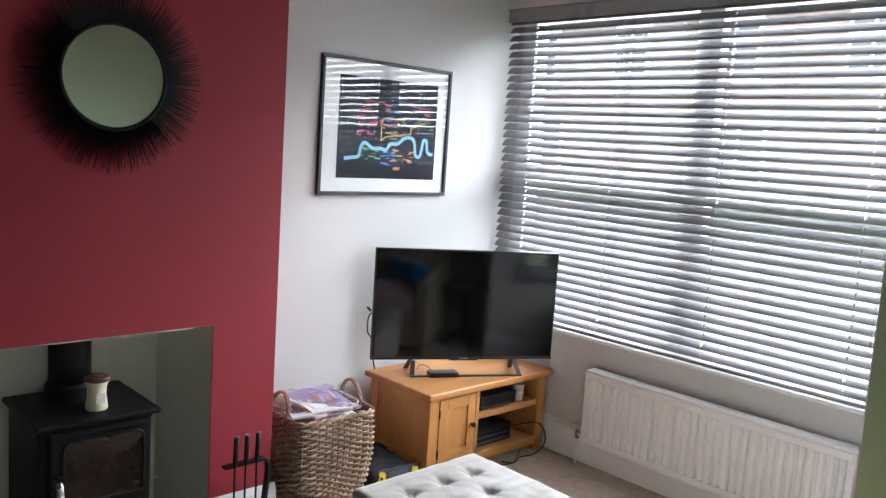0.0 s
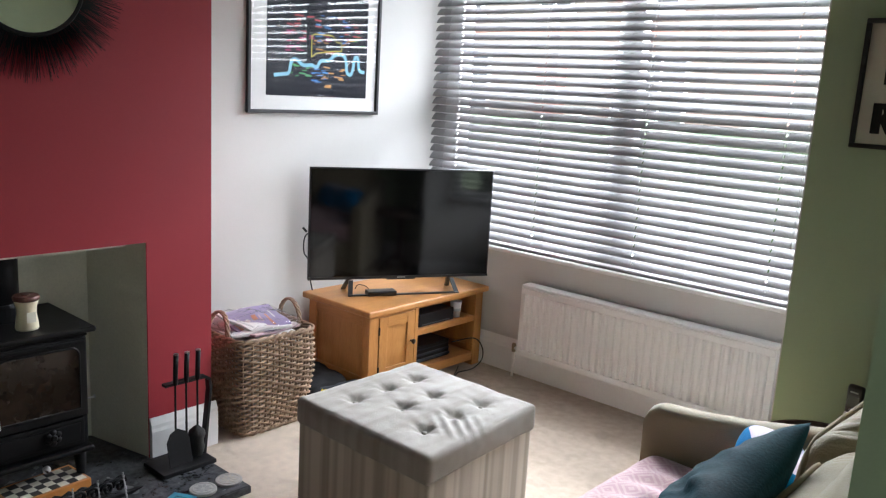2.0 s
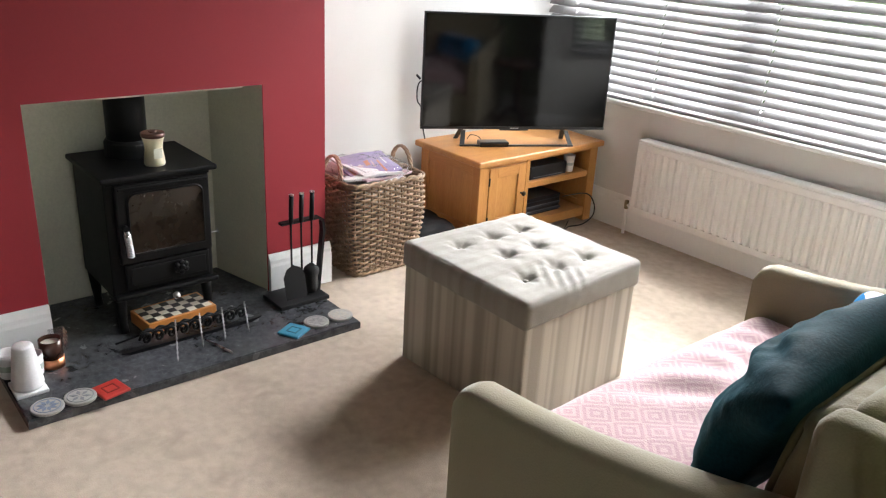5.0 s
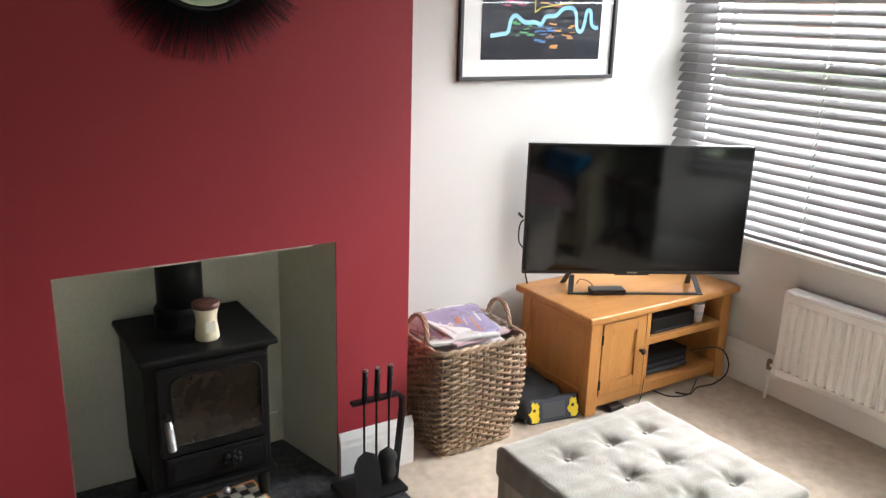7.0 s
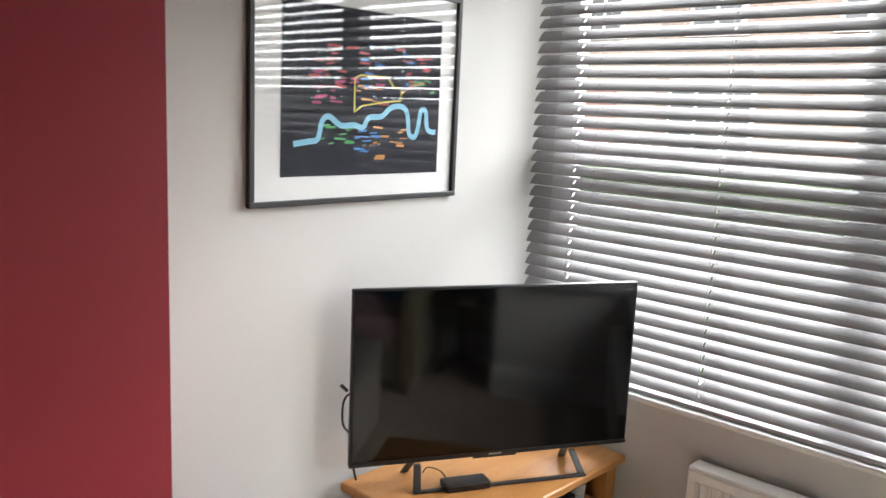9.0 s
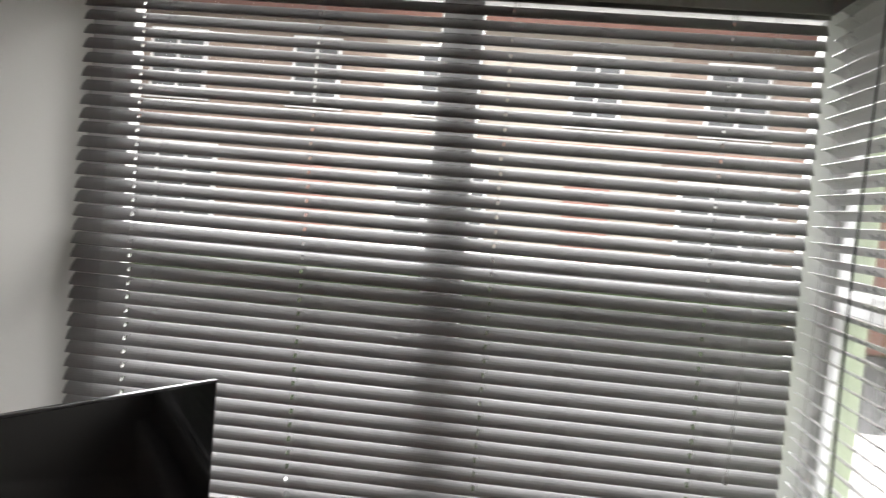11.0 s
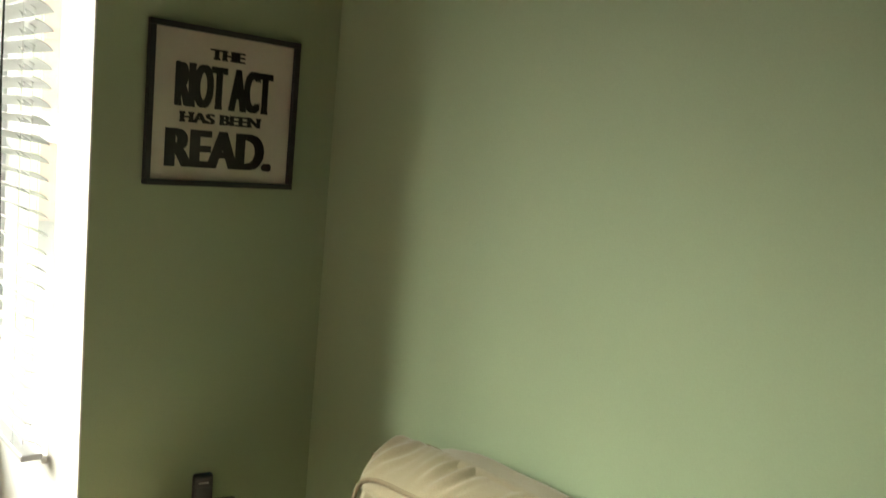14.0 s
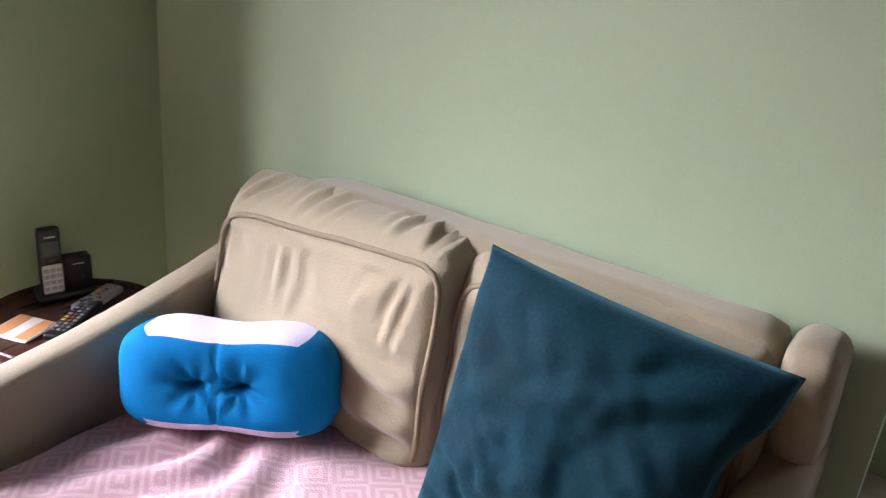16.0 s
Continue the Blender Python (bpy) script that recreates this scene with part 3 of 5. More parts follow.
for n_, (y0, y1, z0, z1) in {"frame_rail": (PY0, PY1, PZ0, PZ0 + fw), "frame_rail_top": (PY0, PY1, PZ1 - fw, PZ1), "frame_stile": (PY0, PY0 + fw, PZ0 + fw, PZ1 - fw), "frame_stile_far": (PY1 - fw, PY1, PZ0 + fw, PZ1 - fw)}.items():
    part("frame_rail" if "rail" in n_ else "frame_stile", box(PX + 0.001, PX + fd, y0, y1, z0, z1, 0.002), FRAMEB, pic)
part("mount", box(PX + 0.002, PX + 0.008, PY0 + fw, PY1 - fw, PZ0 + fw, PZ1 - fw), MOUNT, pic, "white mount board")
QY0, QY1, QZ0, QZ1 = 4.108, 4.735, 1.412, 1.9
pr = part("print", box(PX + 0.008, PX + 0.0095, QY0, QY1, QZ0, QZ1), NAVY, pic, "near-black map print with coloured lines")
g = part("glass", box(PX + 0.014, PX + 0.016, PY0 + fw, PY1 - fw, PZ0 + fw, PZ1 - fw), PICGLASS, pic)
g.visible_shadow = False


def strip(pts, width, x, thick=0.0008):
    """A flat ribbon on a wall plane along (y, z) points."""
    bm = bmesh.new()
    pts = [Vector(p) for p in pts]
    left, right = [], []
    for i, p in enumerate(pts):
        d = (pts[min(i + 1, len(pts) - 1)] - pts[max(i - 1, 0)]).normalized()
        nrm = Vector((-d.y, d.x)) * width / 2
        left.append(p + nrm)
        right.append(p - nrm)
    lo = [bm.verts.new((x + thick, q.x, q.y)) for q in left]
    hi = [bm.verts.new((x + thick, q.x, q.y)) for q in right]
    for i in range(len(pts) - 1):
        bm.faces.new((lo[i], hi[i], hi[i + 1], lo[i + 1]))
    return bm


def smooth_line(pts, k=6):
    out = []
    for i in range(len(pts) - 1):
        p0, p1, p2, p3 = (Vector(pts[max(0, min(len(pts) - 1, j))]) for j in (i - 1, i, i + 1, i + 2))
        for s in range(k):
            t = s / k
            out.append(0.5 * (2 * p1 + (p2 - p0) * t + (2 * p0 - 5 * p1 + 4 * p2 - p3) * t * t + (3 * p1 - p0 - 3 * p2 + p3) * t ** 3))
    return out + [Vector(pts[-1])]


river = [(4.15, 1.505), (4.2, 1.512), (4.235, 1.52), (4.25, 1.57), (4.275, 1.585), (4.32, 1.56), (4.37, 1.562), (4.405, 1.555), (4.43, 1.585), (4.48, 1.59), (4.52, 1.618), (4.565, 1.622), (4.59, 1.6), (4.6, 1.54), (4.625, 1.528), (4.64, 1.56), (4.65, 1.61), (4.672, 1.61), (4.68, 1.56), (4.7, 1.545), (4.72, 1.545)]
part("river", strip(smooth_line(river), 0.017, PX + 0.0098), plain("pale_blue_ink", (0.2, 0.5, 0.66)), pr, "pale blue river line")
rng = random.Random(4)
INKS = [plain("ink_" + n_, c) for n_, c in (("red", (0.5, 0.05, 0.06)), ("orange", (0.6, 0.25, 0.04)), ("yellow", (0.6, 0.5, 0.05)), ("green", (0.06, 0.35, 0.1)), ("blue", (0.04, 0.2, 0.55)), ("crimson", (0.45, 0.03, 0.15)))]
for ink, area, count in ((0, (4.22, 4.42, 1.66, 1.8), 11), (5, (4.22, 4.5, 1.62, 1.72), 9), (4, (4.4, 4.6, 1.66, 1.82), 9), (0, (4.55, 4.68, 1.7, 1.8), 8), (3, (4.25, 4.36, 1.5, 1.56), 6), (4, (4.38, 4.46, 1.48, 1.55), 6), (1, (4.45, 4.6, 1.46, 1.56), 7), (1, (4.38, 4.5, 1.62, 1.68), 5), (3, (4.6, 4.7, 1.66, 1.72), 4)):
    for _ in range(int(count * 1.8)):
        y, z, w, hgt = rng.uniform(*area[:2]), rng.uniform(*area[2:]), rng.uniform(0.012, 0.045), rng.uniform(0.003, 0.008)
        part("lettering_bar", strip([(y - w / 2, z), (y + w / 2, z + rng.uniform(-0.004, 0.004))], hgt, PX + 0.0096), INKS[ink], pr)
part("loop_line", strip([(4.37, 1.6), (4.37, 1.7), (4.39, 1.71), (4.5, 1.71), (4.53, 1.68), (4.56, 1.68), (4.56, 1.64), (4.5, 1.635), (4.4, 1.62), (4.37, 1.6)], 0.005, PX + 0.0102), INKS[2], pr)
part("branch_line", strip([(4.56, 1.66), (4.6, 1.69), (4.66, 1.7)], 0.004, PX + 0.0102), INKS[1], pr)

# ---- sunburst mirror on the chimney breast ----
mir = thing("round_mirror", (W_CHIM, 2.885, 1.55), "round wall mirror with a black wire sunburst surround", "mirror")
MY, MZ, MR = 2.877, 1.75, 0.166
bm = bmesh.new()
bmesh.ops.create_cone(bm, cap_ends=True, segments=64, radius1=MR, radius2=MR, depth=0.006, matrix=Matrix.Translation((W_CHIM + 0.03, MY, MZ)) @ Euler((0, radians(90), 0)).to_matrix().to_4x4())
part("mirror_glass", bm, MIRROR, mir, "silvered round glass")
bm = bmesh.new()
tube(bm, [(W_CHIM + 0.03, MY + (MR + 0.004) * math.cos(a * math.pi / 32), MZ + (MR + 0.004) * math.sin(a * math.pi / 32)) for a in range(64)], 0.008, 8, closed=True)
part("rim", bm, BLACK, mir, smooth=True)
bm = bmesh.new()
bmesh.ops.create_cone(bm, cap_ends=True, segments=40, radius1=MR, radius2=MR, depth=0.024, matrix=Matrix.Translation((W_CHIM + 0.014, MY, MZ)) @ Euler((0, radians(90), 0)).to_matrix().to_4x4())
part("backing", bm, BLACK, mir)
bm = bmesh.new()
for i in range(2400):
    a = 2 * math.pi * i / 2400 + rng.uniform(-0.003, 0.003)
    r1 = MR + 0.03 + 0.125 * rng.random()
    x0, x1 = W_CHIM + 0.028, W_CHIM + 0.012 + rng.uniform(0, 0.02)
    tube(bm, [(x0, MY + MR * math.cos(a), MZ + MR * math.sin(a)), (x1, MY + r1 * math.cos(a), MZ + r1 * math.sin(a))], 0.0006, 3, cap=False)
tagged(part("wire_fringe", bm, BLACK, mir, "fine black wire rays"), kind="stuff")

# ---- hearth and stove ----
HZ = 0.03
bm = bmesh.new()
prism(bm, [(-3.682, 2.237), (-3.68, 3.422), (W_CHIM + 0.021, 3.42), (W_CHIM + 0.021, FP1 - 0.004), (W_CHIM, FP1 - 0.004), (FP_BACK + 0.008, FP1 - 0.078), (FP_BACK + 0.008, FP0 + 0.004), (W_CHIM, FP0 + 0.008), (W_CHIM + 0.021, FP0 + 0.008), (W_CHIM + 0.021, 2.237)], "z", 0.0, HZ)
bmesh.ops.bevel(bm, geom=[e for e in bm.edges if all(v.co.z > HZ - 0.001 for v in e.verts)], offset=0.004, segments=2, affect="EDGES")
tagged(part("hearth", bm, SLATE), "dark grey riven slate hearth slab", "hearth", "", "structure")

stove = thing("wood_stove", (-4.23, 2.83, HZ), "black cast iron wood burning stove with a glazed door", "stove")
SX0, SX1, SY0, SY1 = -4.4, -4.07, 2.637, 3.01
part("top_plate", box(-4.425, -4.04, 2.622, 3.035, 0.6, 0.62, 0.007, 3), IRON, stove)
bm = box(SX0, SX1, SY0, SY1, 0.17, 0.6, 0.006)
part("firebox", bm, IRON, stove)
part("base_lip", box(SX1 - 0.06, SX1 + 0.028, SY0 - 0.002, SY1 + 0.01, 0.165, 0.185, 0.008, 3), IRON, stove)
for y in (SY0 + 0.025, SY1 - 0.025):
    for xx in (SX0 + 0.03, SX1 - 0.02):
        bm = tube(bmesh.new(), [(xx, y, 0.17), (xx + 0.004, y, 0.12), (xx + 0.01, y, 0.06), (xx + 0.012, y, HZ)], [0.024, 0.02, 0.015, 0.019], 8)
        part("leg", bm, IRON, stove, smooth=True)
# door: a frame round an arched-corner pane
DX = SX1 + 0.001
part("front_lintel", box(SX1, SX1 + 0.016, SY0 + 0.004, SY1 - 0.002, 0.588, 0.599, 0.003), IRON, stove)
door = part("door", box(DX, DX + 0.022, SY0 + 0.03, SY1 - 0.008, 0.3, 0.588, 0.006), IRON, stove)
part("door_edge", box(DX + 0.022, DX + 0.03, SY0 + 0.038, SY1 - 0.016, 0.57, 0.58, 0.003), IRON, door)
gy0, gy1, gz0, gz1, rr = SY0 + 0.07, SY1 - 0.035, 0.335, 0.555, 0.03
outline = [(gy0, gz0), (gy1, gz0)] + [(gy1 - rr + rr * math.cos(a), gz1 - rr + rr * math.sin(a)) for a in (0, 0.4, 0.8, 1.2, 1.57)] + [(gy0 + rr + rr * math.cos(a), gz1 - rr + rr * math.sin(a)) for a in (1.57, 2.0, 2.4, 2.8, 3.14)]
STOVEGLASS = mat("smoked_stove_glass", (0.02, 0.014, 0.01), 0.08, var=0.5, scale=9, fine=40, bump=0.0)
part("glass", prism(bmesh.new(), outline, "x", DX + 0.0222, DX + 0.0235), STOVEGLASS, door, "smoked dark glass")
part("glass_trim", tube(bmesh.new(), [(DX + 0.024, u, v) for u, v in outline], 0.004, 6, closed=True), IRON, door, smooth=True)
hnd = part("handle", tube(bmesh.new(), [(DX + 0.045, SY0 + 0.05, 0.432), (DX + 0.05, SY0 + 0.054, 0.4), (DX + 0.046, SY0 + 0.06, 0.335)], [0.009, 0.0095, 0.008], 10), STEEL, door, "bright steel coil handle", True)
bm = bmesh.new()
for k in range(14):
    z = 0.34 + k * 0.0062
    tube(bm, [(DX + 0.047 + 0.0105 * math.cos(a), SY0 + 0.0575 - k * 0.0005 + 0.0105 * math.sin(a), z) for a in [j * math.pi / 5 for j in range(10)]], 0.0024, 5, closed=True)
part("handle_coil", bm, STEEL, hnd, smooth=True)
part("handle_mount", tube(bmesh.new(), [(DX + 0.02, SY0 + 0.05, 0.44), (DX + 0.048, SY0 + 0.05, 0.44)], 0.011, 8), IRON, door)
pan = part("ash_door", box(DX, DX + 0.018, SY0 + 0.045, SY1 - 0.02, 0.2, 0.295, 0.005), IRON, stove)
part("raised_panel", box(DX + 0.018, DX + 0.023, SY0 + 0.06, SY1 - 0.035, 0.215, 0.28, 0.004), IRON, pan)
wheel = part("air_wheel", lathe(bmesh.new(), [(0.012, 0), (0.012, 0.02), (0.008, 0.026)], 0, 0, 0, 16), IRON, stove)
wheel.matrix_basis = pose(DX + 0.02, 2.875, 0.255, 0, 90, 0)
for k in range(6):
    a = k * math.pi / 3
    part("lobe", ball(bmesh.new(), (0.018 * math.cos(a), 0.018 * math.sin(a), 0.014), 0.0115, 10, (1, 1, 0.6)), IRON, wheel, smooth=True)
part("side_knob", tube(bmesh.new(), [(DX - 0.02, SY1, 0.345), (DX - 0.02, SY1 + 0.03, 0.345), (DX - 0.02, SY1 + 0.034, 0.345)], [0.004, 0.004, 0.009], 10), STEEL, stove, "small steel air control knob")
part("ash_knob", ball(bmesh.new(), (SX1 + 0.03, 2.85, 0.145), 0.014, 12), STEEL, stove, "steel ash pan knob", True)
part("ash_rod", tube(bmesh.new(), [(SX1 - 0.02, 2.85, 0.16), (SX1 + 0.03, 2.85, 0.145)], 0.004, 6), IRON, stove)
flue = part("flue_pipe", lathe(bmesh.new(), [(0.071, 0), (0.071, 0.3)], -4.315, 2.815, 0.62, 32), IRON, stove, smooth=True)
part("flue_collar", lathe(bmesh.new(), [(0.082, 0), (0.082, 0.05), (0.078, 0.056), (0.074, 0.062)], -4.315, 2.815, 0.62, 32), IRON, stove)

can = thing("jar_candle", (-4.14, 2.846, 0.62), "cream wax candle in a waisted glass jar with a wooden lid", "candle")
part("wax", lathe(bmesh.new(), [(0.034, 0.0), (0.037, 0.006), (0.0345, 0.03), (0.0305, 0.056), (0.0325, 0.08), (0.037, 0.095), (0.037, 0.1)], -4.14, 2.846, 0.62), plain("cream_wax", (0.78, 0.7, 0.5), 0.35), can, smooth=True)
part("label_patch", box(-4.1045, -4.1035, 2.832, 2.862, 0.65, 0.685), plain("pale_label", (0.75, 0.72, 0.6)), can)
part("lid", lathe(bmesh.new(), [(0.034, -0.006), (0.036, 0), (0.041, 0.002), (0.042, 0.012), (0.039, 0.017), (0.014, 0.018), (0.013, 0.021), (0.006, 0.022)], -4.14, 2.846, 0.72), plain("dark_red_wood", (0.1, 0.038, 0.026), 0.5), can, "dark reddish wooden lid")

chess = thing("chess_box", (-4.1, 2.85, HZ), "folded wooden chess box with a black and white chequered lid", "game box", m=pose(-4.08, 2.85, HZ, 0, 0, 95))
CBH = 0.048
part("case", box(-0.135, 0.135, -0.075, 0.075, 0, CBH, 0.003), mat("orange_pine", (0.5, 0.2, 0.05), 0.4, scale=4, fine=40, stretch=(1, 9, 9), bump=0.05), chess)
for name, colour in (("dark_square", (0.02, 0.018, 0.016)), ("pale_square", (0.7, 0.66, 0.56))):
    m_ = plain(name, colour, 0.4)
    for i in range(8):
        for j in range(4):
            if (i + j) % 2 == (name == "pale_square"):
                s = 0.0315
                part("square", box(-0.126 + i * s, -0.126 + (i + 1) * s - 0.0004, -0.063 + j * s, -0.063 + (j + 1) * s - 0.0004, CBH, CBH + 0.0008), m_, chess)

# companion set: base, bent stand, and three tools on its bar
tools = thing("fireside_tools", (-3.99, 3.32, HZ), "black metal fireside tool set with shovel and brush on a stand", "fireside tools")
part("base_plate", box(-4.065, -3.915, 3.21, 3.43, HZ, HZ + 0.016, 0.003), BLACK, tools)
TX = -4.0
bm = bmesh.new()
prism(bm, [(3.418, 0.046), (3.43, 0.046), (3.455, 0.3), (3.45, 0.348), (3.43, 0.362), (3.26, 0.362), (3.26, 0.352), (3.425, 0.352), (3.441, 0.34), (3.444, 0.3)], "x", TX - 0.014, TX + 0.014)
part("stand", bm, BLACK, tools)
for y in (3.3, 3.345, 3.392):
    part("handle", tube(bmesh.new(), [(TX + 0.012, y, 0.355), (TX + 0.012, y + 0.004, 0.47)], 0.0095, 10), BLACK, tools, smooth=True)
    part("shaft", tube(bmesh.new(), [(TX + 0.012, y, 0.356), (TX + 0.016, y - 0.002, 0.14)], 0.004, 8), BLACK, tools)
    part("end_cap", tube(bmesh.new(), [(TX + 0.012, y + 0.004, 0.47), (TX + 0.012, y + 0.004, 0.474)], 0.0098, 10), STEEL, tools)
bm = bmesh.new()
prism(bm, [(3.252, 0.05), (3.345, 0.05), (3.345, 0.14), (3.33, 0.17), (3.3, 0.185), (3.27, 0.17), (3.252, 0.14)], "x", TX + 0.02, TX + 0.024)
bmesh.ops.rotate(bm, verts=bm.verts, cent=(TX + 0.02, 3.3, 0.185), matrix=Euler((0, radians(-14), 0)).to_matrix())
part("shovel", bm, BLACK, tools)
part("brush_head", lathe(bmesh.new(), [(0.008, 0.12), (0.03, 0.1), (0.033, 0.085), (0.026, 0.06), (0.03, 0.03), (0.022, 0.0)], TX + 0.018, 3.385, 0.052, 18), mat("black_bristle", (0.02, 0.019, 0.018), 0.9, fine=300, bump=0.9), tools, "black bristle brush", True)
part("poker", tube(bmesh.new(), [(TX + 0.016, 3.343, 0.2), (TX + 0.018, 3.343, 0.055)], 0.0045, 8), BLACK, tools)

# iron fretwork with twisted rods, lying on the hearth
fret = thing("iron_fretwork", (-3.93, 2.85, HZ), "black scrolled iron fretwork with four twisted bright rods", "fire ornament")
bm = bmesh.new()
prism(bm, [(2.585, HZ + 0.014), (2.62, HZ + 0.002), (3.08, HZ + 0.002), (3.12, HZ + 0.016), (3.075, HZ + 0.013), (2.62, HZ + 0.013)], "x", -3.915, -3.898)
part("base_bar", bm, BLACK, fret)
for i in range(9):
    y = 2.69 + i * 0.045
    for s in (-1, 1):
        pts = [(-3.93 - 0.012 * s, y + s * 0.006 + (0.024 - 0.002 * k) * math.cos(k * 0.75) * s, HZ + 0.038 + (0.026 - 0.002 * k) * math.sin(k * 0.75)) for k in range(11)]
        part("scroll", tube(bmesh.new(), pts, 0.0058, 6), BLACK, fret, smooth=True)
part("top_bar", tube(bmesh.new(), [(-3.93, 2.67, HZ + 0.058), (-3.93, 3.07, HZ + 0.058)], 0.005, 6), BLACK, fret)
for y0, xb, yb in ((2.79, -3.77, 2.735), (2.88, -3.815, 2.845), (2.965, -3.825, 2.935), (3.055, -3.83, 3.03)):
    bm = bmesh.new()
    a, b = Vector((-3.915, y0, HZ + 0.085)), Vector((xb, yb, HZ + 0.005))
    for ph in (0, math.pi):
        pts = [a.lerp(b, k / 30) + Vector((0, 0.002 * math.cos(k * 0.9 + ph), 0.002 * math.sin(k * 0.9 + ph))) for k in range(31)]
        tube(bm, pts, 0.0018, 5)
    part("twisted_rod", bm, DULLST, fret, "twisted bright steel rod", True)
part("loose_rod", tube(bmesh.new(), [(-3.85, 2.875, HZ + 0.006), (-3.72, 2.91, HZ + 0.005)], 0.004, 6), STEEL, fret)
part("side_rod", tube(bmesh.new(), [(-3.99, 2.6, HZ + 0.01), (-3.97, 2.68, HZ + 0.03), (-3.94, 2.71, HZ + 0.04)], 0.004, 6), BLACK, fret)

# coasters along the hearth's front edge
STONE = mat("pale_stone", (0.34, 0.33, 0.31), 0.8, scale=30, fine=200, bump=0.2)


def round_coaster(x, y, ink, label, petals):
    c = thing("round_coaster", (x, y, HZ), label, "coaster", "coasters on the hearth")
    part("disc", lathe(bmesh.new(), [(0.046, 0), (0.048, 0.002), (0.048, 0.009), (0.046, 0.011)], x, y, HZ, 32), STONE, c)
    part("inlay_ring", tube(bmesh.new(), [(x + 0.038 * math.cos(k * math.pi / 14), y + 0.038 * math.sin(k * math.pi / 14), HZ + 0.011) for k in range(28)], 0.0017, 4, closed=True), ink, c)
    for k in range(petals):
        a = 2 * math.pi * k / petals
        bm = bmesh.new()
        prism(bm, [(x + r * math.cos(a + d), y + r * math.sin(a + d)) for r, d in ((0.006, 0), (0.02, -0.32), (0.033, 0), (0.02, 0.32))], "z", HZ + 0.011, HZ + 0.0118)
        part("inlay_petal", bm, ink, c)


round_coaster(-3.72, 2.303, plain("blue_grey_glaze", (0.14, 0.18, 0.26)), "round stone coaster with a blue-grey pattern", 9)
round_coaster(-3.722, 2.4, plain("slate_grey_glaze", (0.17, 0.17, 0.19)), "round stone coaster with a grey star pattern", 6)
round_coaster(-3.756, 3.272, plain("grey_glaze", (0.25, 0.24, 0.24)), "round stone coaster with a grey lattice pattern", 8)
round_coaster(-3.756, 3.378, plain("sand_glaze", (0.38, 0.34, 0.29)), "round sandy stone coaster with a faint pattern", 8)


def square_coaster(x, y, turn, m_, edge, label):
    c = thing("square_coaster", (x, y, HZ), label, "coaster", "coasters on the hearth", m=pose(x, y, HZ, 0, 0, turn))
    part("tile", box(-0.045, 0.045, -0.045, 0.045, 0, 0.01, 0.004), m_, c)
    bm = bmesh.new()
    for x0, x1, y0, y1 in ((-0.022, 0.022, -0.022, -0.017), (-0.022, 0.022, 0.017, 0.022), (-0.022, -0.017, -0.017, 0.017), (0.017, 0.022, -0.017, 0.017)):
        bx(bm, x0, x1, y0, y1, 0.0098, 0.0112)
    part("square_line", bm, edge, c)


square_coaster(-3.715, 2.49, 12, plain("red_lacquer", (0.4, 0.032, 0.025), 0.45), plain("dark_red_line", (0.2, 0.015, 0.012)), "square red coaster with a darker square line")
square_coaster(-3.742, 3.167, 28, plain("teal_glaze", (0.035, 0.21, 0.32), 0.5), plain("dark_teal_line", (0.015, 0.1, 0.14)), "square teal coaster with a dark motif")

jar = thing("copper_candle", (-3.975, 2.39, HZ), "brown glass candle with a copper coloured base", "candle")
part("glass_cup", lathe(bmesh.new(), [(0.036, 0.036), (0.037, 0.1), (0.034, 0.1), (0.033, 0.085)], -3.975, 2.39, HZ), plain("brown_glass", (0.05, 0.022, 0.016), 0.12), jar, smooth=True)
part("base_band", lathe(bmesh.new(), [(0.034, 0), (0.0375, 0.004), (0.0375, 0.036)], -3.975, 2.39, HZ), plain("copper", (0.75, 0.3, 0.16), 0.3, 1.0), jar, "shiny copper base band", True)
part("wax", lathe(bmesh.new(), [(0.032, 0.08), (0.032, 0.086)], -3.975, 2.39, HZ), plain("pale_wax", (0.6, 0.55, 0.45)), jar)
tum = thing("plastic_tumbler", (-4.08, 2.437, HZ), "small clear square plastic tumbler beside the stove", "tumbler")
bm = bmesh.new()
rings = [[bm.verts.new((-4.07 + sx * w, 2.437 + sy * w, HZ + z)) for sx, sy in ((-1, -1), (1, -1), (1, 1), (-1, 1))] for w, z in ((0.02, 0), (0.026, 0.075), (0.024, 0.075), (0.018, 0.004))]
for a, b in zip(rings, rings[1:]):
    for k in range(4):
        bm.faces.new((a[k], a[(k + 1) % 4], b[(k + 1) % 4], b[k]))
bm.faces.new(rings[0][::-1])
bm.faces.new(rings[-1])
part("cup", bm, CLEAR, tum)
WCER = plain("white_ceramic", (0.8, 0.79, 0.8), 0.3)
lampw = thing("wax_warmer", (-3.872, 2.285, HZ), "white tapered ceramic wax warmer on a square white base", "wax warmer")
part("shade", lathe(bmesh.new(), [(0.046, 0.012), (0.048, 0.02), (0.045, 0.05), (0.038, 0.1), (0.031, 0.15), (0.028, 0.156), (0.02, 0.157)], -3.872, 2.288, HZ), WCER, lampw, smooth=True)
part("base", box(-3.925, -3.815, 2.24, 2.335, HZ, HZ + 0.012, 0.003), WCER, lampw)
